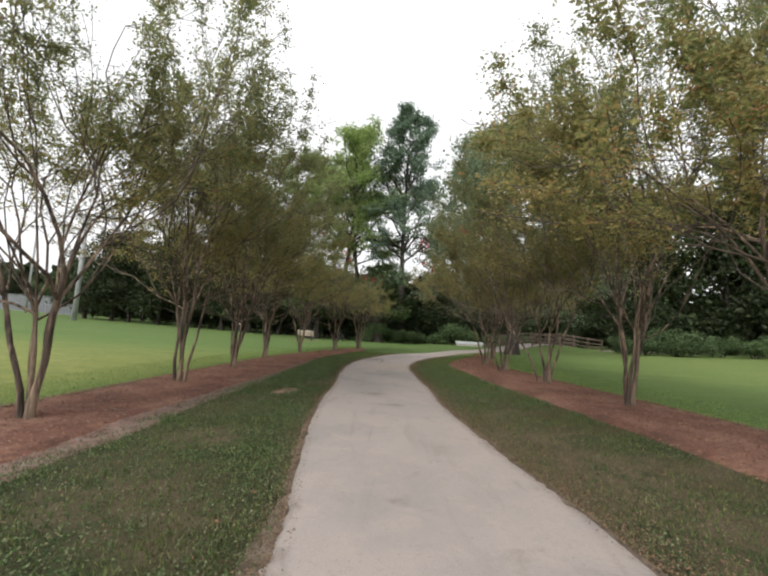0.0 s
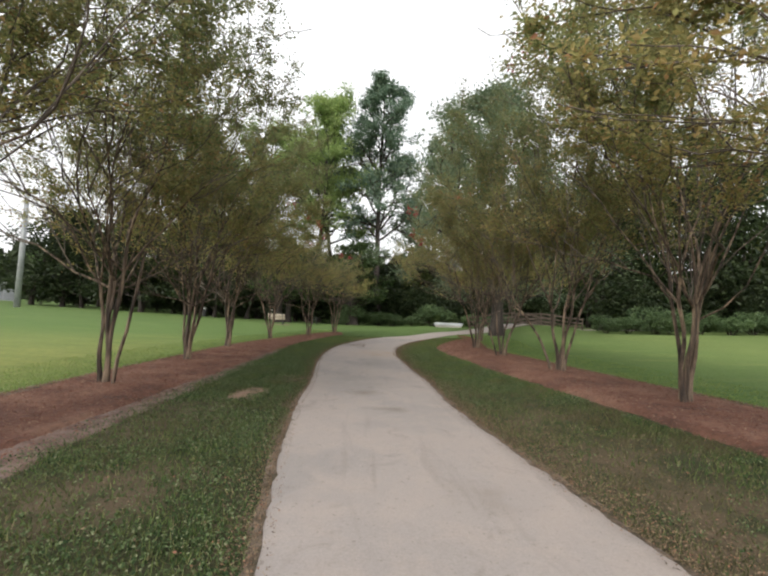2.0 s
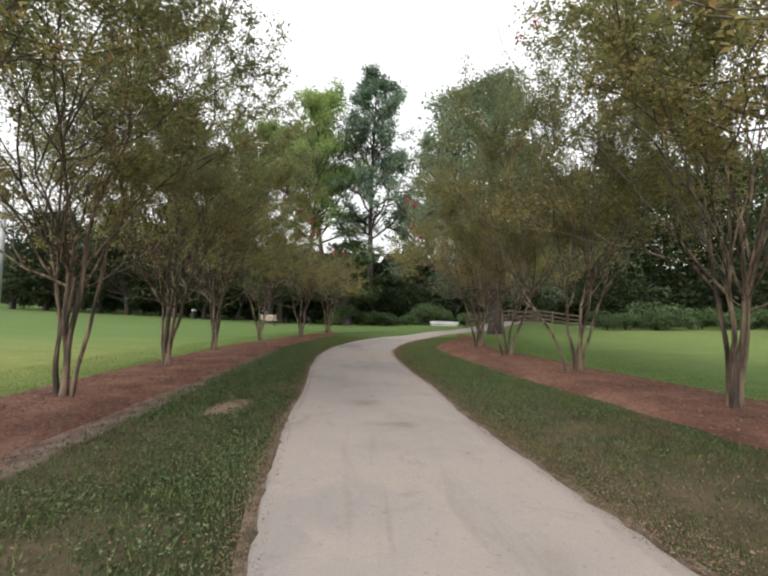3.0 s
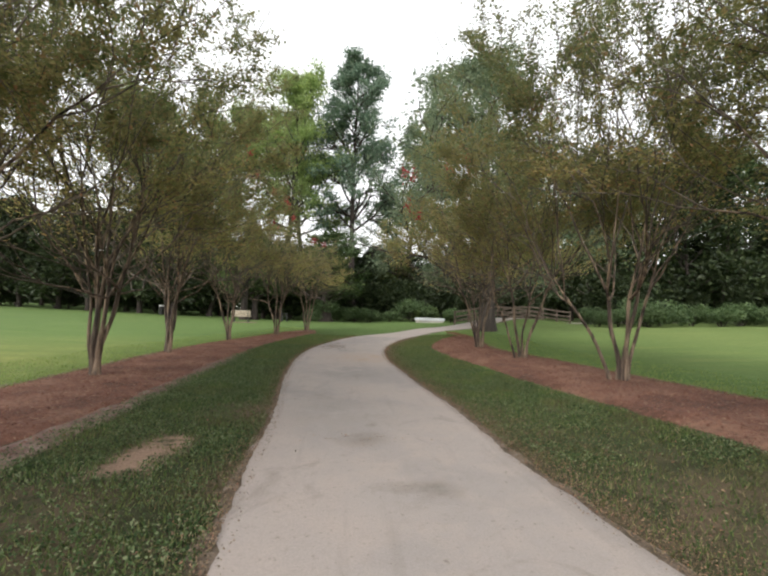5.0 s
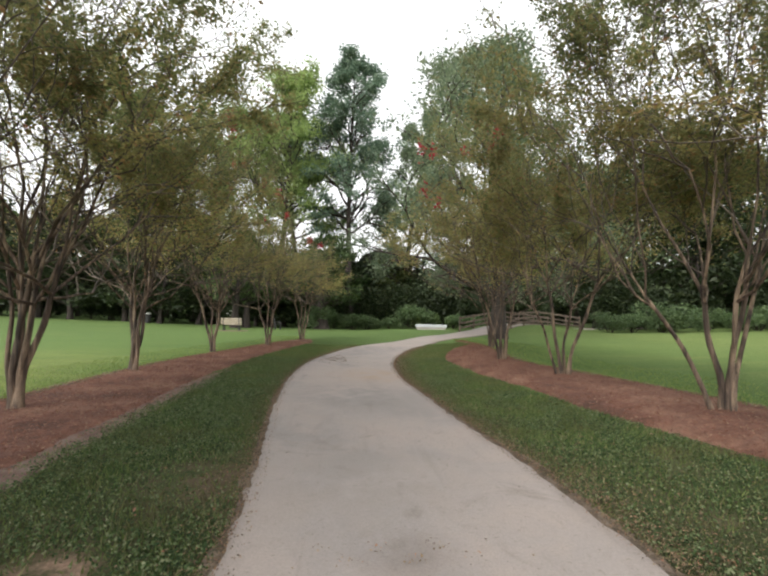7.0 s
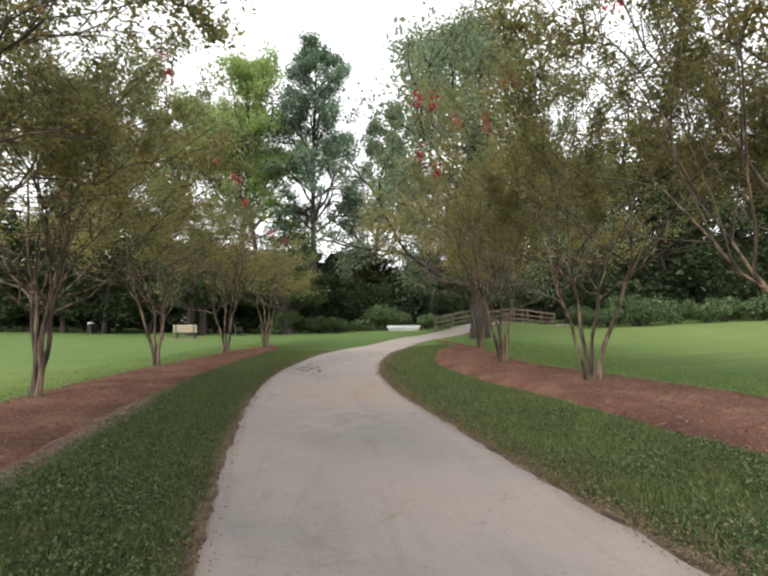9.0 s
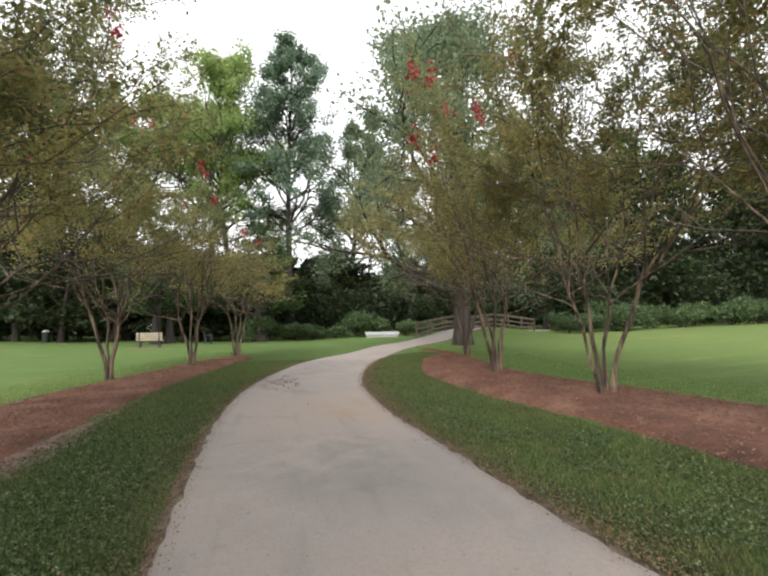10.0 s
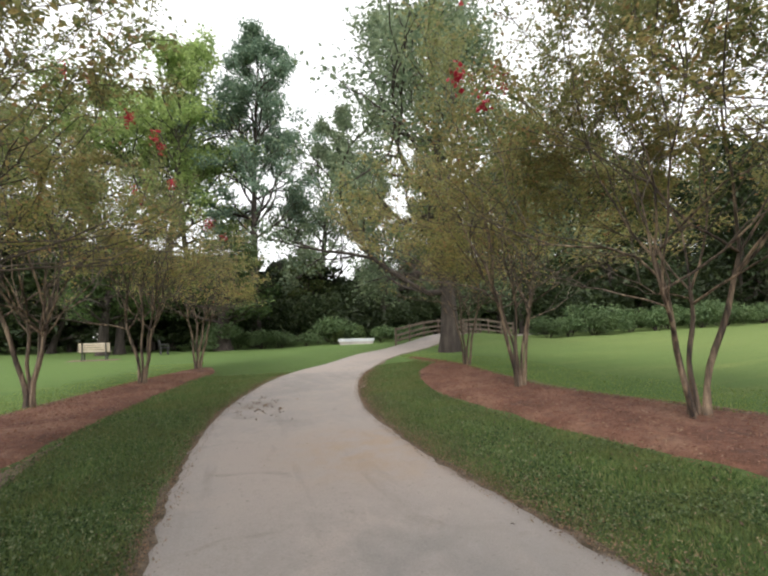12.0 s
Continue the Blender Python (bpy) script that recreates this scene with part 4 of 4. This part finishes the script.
part("cap", box_bm(2.9, 0.5, 0.24, (0, 0, 0.4), 0.03), PALE_STONE, wall)


def pole(x, y, h, r, label):
    ob = tagged(new("light_pole"), label, "pole")
    ob.location = (x, y, float(terrain(x, y)))
    part("shaft", rod_bm((0, 0, -0.3), (0, 0, h), r, r * 0.7, 14), GALV, ob, smooth=True)
    part("cross_arm", box_bm(2.2, 0.1, 0.1, (0, 0, h - 0.4), 0.01), GALV, ob)
    for k in (-0.9, 0, 0.9):
        part("lamp_head", box_bm(0.45, 0.35, 0.35, (k, -0.12, h - 0.1), 0.05), IRON, ob)
    return ob


pole(-38, 49, 13, 0.3, "grey steel floodlight pole beside the playing field")
pole(-62, 69, 15, 0.2, "distant grey steel floodlight pole")


# ---- litter bin, notice board, post ----
def litter_bin(x, y):
    ob = tagged(new("litter_bin"), "black litter bin with a white lid on the lawn", "litter bin")
    ob.location = (x, y, float(terrain(x, y)))
    part("drum", rod_bm((0, 0, -0.03), (0, 0, 0.85), 0.27, 0.3, 18), IRON, ob)
    part("rim", rod_bm((0, 0, 0.83), (0, 0, 0.9), 0.33, 0.33, 18), IRON, ob)
    part("lid", rod_bm((0, 0, 0.9), (0, 0, 1.08), 0.32, 0.16, 18), WHITE, ob, "white domed lid")
    return ob


litter_bin(-19.8, 54)

board = tagged(new("park_sign"), "small white notice board on a grey post", "sign")
board.location = (-10.9, 52, float(terrain(-10.9, 52)))
part("post", box_bm(0.09, 0.09, 1.5, (0, 0, 0.7), 0.008), RAIL_WOOD, board)
part("panel", box_bm(0.85, 0.04, 0.55, (0, -0.07, 1.3), 0.01), WHITE, board)
part("text_block", box_bm(0.5, 0.01, 0.18, (0.05, -0.095, 1.33), 0.002), IRON, board, "dark illegible block of writing")

post = tagged(new("marker_post"), "slim grey post before the trees", "post")
post.location = (-15.2, 56.5, float(terrain(-15.2, 56.5)))
part("shaft", rod_bm((0, 0, -0.2), (0, 0, 2.7), 0.07, 0.06, 10), GALV, post)
part("cap", rod_bm((0, 0, 2.7), (0, 0, 2.76), 0.08, 0.05, 10), IRON, post)

# ---- chain-link fence by the playing field ----
fence = tagged(new("field_fence"), "grey chain-link fence beyond the playing field", "fence")
for k in range(12):
    x, y = -58 - 3.5 * k, 74 + 1.2 * k
    z = float(terrain(x, y))
    part("post", rod_bm((x, y, z - 0.2), (x, y, z + 3.2), 0.04, 0.04, 8), GALV, fence)
    if k < 11:
        x2, y2 = x - 3.5, y + 1.2
        z2 = float(terrain(x2, y2))
        for h in (0.1, 1.6, 3.18):
            part("rail", rod_bm((x, y, z + h), (x2, y2, z2 + h), 0.025, 0.025, 6), GALV, fence)
        turn = Vector((x2 - x, y2 - y, z2 - z)).to_track_quat("X", "Z").to_matrix().to_4x4()
        part("windscreen", box_bm(3.6, 0.03, 2.7, ((x + x2) / 2, (y + y2) / 2 + 0.06, (z + z2) / 2 + 1.5), 0.004, turn), SCREEN, fence, "grey woven windscreen panel")
        wires = []
        for i in range(24):
            u0, u1 = i / 24, min(1, i / 24 + 0.3)
            for f0, f1 in ((0.1, 3.18), (3.18, 0.1)):
                p0 = np.array([x + (x2 - x) * u0, y + (y2 - y) * u0, z + f0])
                p1 = np.array([x + (x2 - x) * u1, y + (y2 - y) * u1, z + f1])
                wires.append(tube(np.array([p0, p1]), [0.012, 0.012], 3))
        tagged(child("wire_mesh", mesh_of("wire_mesh", *join(wires), GALV), fence), kind="stuff")


# ---- grass, clover, fallen leaves and bark chips ----
rg = np.random.RandomState(99)
PX, PY, PH = LINE[:, 0], LINE[:, 1], LINE[:, 2]


SLOPE = np.hypot(1.0, np.gradient(PX, PY))


def edge_x(y, side):
    k = PY < 30
    return np.interp(y, PY[k], PX[k]) + side * np.interp(y, PY[k], (PH * SLOPE)[k])


def bed_edge(y, bed, side):
    q = smooth_line(bed, 0.2)
    return np.interp(y, q[:, 1], q[:, 0]) + side * np.interp(y, q[:, 1], q[:, 2])


def verge_points(n, y0, y1):
    """Places on the grass between path and beds, thicker near the start of the walk's reach."""
    y = np.where(rg.rand(n) < 0.72, rg.uniform(y0, 16, n), rg.uniform(16, y1, n))
    left = rg.rand(n) < 0.5
    a = np.where(left, bed_edge(y, BED_LEFT, 1) + 0.34 * np.clip((19.5 - y) / 4, 0, 1) * rg.uniform(-0.1, 1.2, n), edge_x(y, 1))
    b = np.where(left, edge_x(y, -1), bed_edge(y, BED_RIGHT, -1))
    x = a + (b - a) * rg.rand(n)
    return x, y


def worn(x, y):
    """How bare the turf is, 0 to 1."""
    k = np.zeros(len(x))
    for cx, cy, r, s in WORN:
        k = np.maximum(k, s * np.clip(1.4 - np.hypot(x - cx, y - cy) / r, 0, 1))
    thin = np.array([noise.noise((a * 0.75 + 3.0, b * 0.55, 9.4)) + 0.5 * noise.noise((a * 2.1, b * 1.9, 1.7)) for a, b in zip(x, y)])
    k = np.maximum(k, np.clip((thin + np.where(x > 0, 0.12, 0.0)) * 2.2, 0, 1) * np.where(x > 0, 0.85, 0.75) * np.clip((14 - y) / 5, 0.08, 1))
    near = np.minimum(np.abs(x - edge_x(y, -1)), np.abs(x - edge_x(y, 1)))
    return np.maximum(k, 0.9 * np.clip(1.25 - near / 0.24, 0, 1) * (0.55 + 0.45 * np.sin(y * 2.3 + np.sin(y * 5.1))))


def clumpy(x, y):
    return np.array([noise.noise((a * 1.7, b * 1.7, 3.1)) for a, b in zip(x, y)])


x, y = verge_points(280000, -1.0, 27)
keep = rg.rand(len(x)) > worn(x, y)
x, y = x[keep], y[keep]
n = len(x)
h = (0.03 + 0.035 * rg.rand(n)) * (1 + 0.5 * clumpy(x, y))
ang = rg.uniform(0, 6.28, n)
wd = 0.004 + 0.004 * rg.rand(n)
root = np.column_stack([x, y, terrain(x, y) - 0.004])
sidev = np.column_stack([np.cos(ang), np.sin(ang), np.zeros(n)]) * wd[:, None]
tipv = np.column_stack([rg.normal(size=n) * 0.022, rg.normal(size=n) * 0.022, h])
v = np.stack([root - sidev, root + sidev, root + tipv], 1).reshape(-1, 3)
# share of greener blades rises with y and is higher on the left
is_green = rg.rand(n) < np.clip((y - 8.5) / 5, np.where(x < 0, 0.55, 0.12), 0.95)
for pickd, mat, label in ((~is_green, BLADE, "short olive and straw grass blades on the verges"), (is_green, BLADE_GREEN, "greener grass blades on the verges")):
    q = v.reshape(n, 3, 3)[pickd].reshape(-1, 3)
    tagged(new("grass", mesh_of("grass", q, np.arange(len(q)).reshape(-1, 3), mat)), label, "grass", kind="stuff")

x, y = verge_points(280000, -1.0, 21)
keep = (rg.rand(len(x)) > worn(x, y)) & (rg.rand(len(x)) > np.clip((y - 14) / 5, 0, 0.75)) & ((clumpy(x + 7, y) > np.where(x < 0, -0.3, np.where(y > 9, -0.05, 0.2))) | (rg.rand(len(x)) < np.where(x < 0, 0.2, 0.06)))
x, y = x[keep], y[keep]
pos = np.column_stack([x, y, terrain(x, y) + 0.02 + 0.034 * rg.rand(len(x))])
tagged(new("clover", mesh_of("clover", *leaves(rg, pos, 0.021, 0.85, 0.8), CLOVER)), "low dark green clover in the verge turf", "clover", kind="stuff")

# dry leaves drift along both edges of the path, more on the right
m = 90000
y = -1 + 27 * rg.rand(m) ** 1.15
right = rg.rand(m) < 0.68
off = np.abs(rg.normal(size=m)) * np.where(right, np.where(y < 11, 0.62, 0.42), 0.22) * (0.2 + 1.0 * rg.rand(m) ** 1.5) - np.where(rg.rand(m) < 0.12, 0.16, 0.06)
x = np.where(right, edge_x(y, 1) + off, edge_x(y, -1) - off)
pos = np.column_stack([x, y, terrain(x, y) + 0.036 + 0.012 * rg.rand(m)])
tagged(new("fallen_leaves", mesh_of("fallen_leaves", *leaves(rg, pos, 0.0155, 0.6, 1.4), LITTER)), "dry brown leaves scattered along the path edges", "leaves", kind="stuff")
m = 6500
y = 1.5 + 26 * rg.rand(m)
x = np.where(rg.rand(m) < 0.6, rg.uniform(0.5, 4.0, m), rg.uniform(-4.5, 0.5, m))
on = (x > edge_x(y, -1)) & (x < edge_x(y, 1))
keep = ~on | (rg.rand(m) < 0.012)
x, y = x[keep], y[keep]
pos = np.column_stack([x, y, terrain(x, y) + 0.035])
tagged(new("stray_leaves", mesh_of("stray_leaves", *leaves(rg, pos, 0.03, 0.6, 1.6), LITTER)), "single dry leaves on turf and path", "leaves", kind="stuff")

for cx, cy, sx, sy, m, size in ((-0.62, 20.8, 0.28, 0.7, 300, 0.045), (-0.32, 9.95, 0.3, 0.07, 260, 0.016)):
    pos = np.column_stack([rg.normal(size=m) * sx + cx, rg.normal(size=m) * sy + cy, np.zeros(m)])
    pos = pos[(np.sin(pos[:, 0] * 17) * np.sin(pos[:, 1] * 6) > 0.1) & (pos[:, 0] > -1.15)]
    pos[:, 2] = terrain(pos[:, 0], pos[:, 1]) + 0.034
    tagged(new("path_debris", mesh_of("path_debris", *leaves(rg, pos, size, 0.7, 2.2), LITTER)), "dark wet leaf scraps lying on the path", "leaves", kind="stuff")

for bed, seed in ((BED_LEFT, 5), (BED_RIGHT, 6)):
    rb = np.random.RandomState(seed)
    m = 34000
    y = -1 + 29 * rb.rand(m) ** 1.05
    a, b = bed_edge(y, bed, -1), bed_edge(y, bed, 1)
    u = rb.rand(m)
    x = a + (b - a) * (-0.01 + 1.02 * u) + (0.3 * rb.rand(m) ** 3 * (u > 0.85) if seed == 5 else 0)
    lift = 0.062 * np.clip(np.minimum(u, 1 - u) / 0.1, 0, 1) + 0.012
    pos = np.column_stack([x, y, terrain(x, y) + lift + 0.008 * rb.rand(m)])
    tagged(new("mulch_chips", mesh_of("mulch_chips", *leaves(rb, pos, 0.042, 0.28, 1.6), CHIP)), "shredded reddish bark chips on the mulch bed", "mulch", kind="stuff")

# tufts of longer grass on the lawns beside the beds
m = 45000
left = rg.rand(m) < 0.5
y = rg.uniform(3, 34, m)
gap = 2.2 * rg.rand(m) ** 2
x = np.where(left, bed_edge(y, BED_LEFT, -1) - gap + 0.06, bed_edge(y, BED_RIGHT, 1) + gap - 0.06)
off_path = (y < 24) | (np.hypot(x[:, None] - PX[None, ::4], y[:, None] - PY[None, ::4]).min(1) > 1.5)
x, y, gap = x[off_path], y[off_path], gap[off_path]
m = len(x)
near = np.clip(1 - gap / 0.5, 0, 1)
h = (0.02 + 0.03 * rg.rand(m)) * (1 + 0.9 * near)
ang = rg.uniform(0, 6.28, m)
root = np.column_stack([x, y, terrain(x, y) - 0.005])
sidev = np.column_stack([np.cos(ang), np.sin(ang), np.zeros(m)]) * (0.008 + 0.006 * rg.rand(m))[:, None]
tipv = np.column_stack([rg.normal(size=m) * 0.02, rg.normal(size=m) * 0.02, h])
v = np.stack([root - sidev, root + sidev, root + tipv], 1).reshape(-1, 3)
tagged(new("lawn_grass", mesh_of("lawn_grass", v, np.arange(3 * m).reshape(m, 3), LAWN_BLADE)), "mown light green lawn grass along the beds", "grass", kind="stuff")
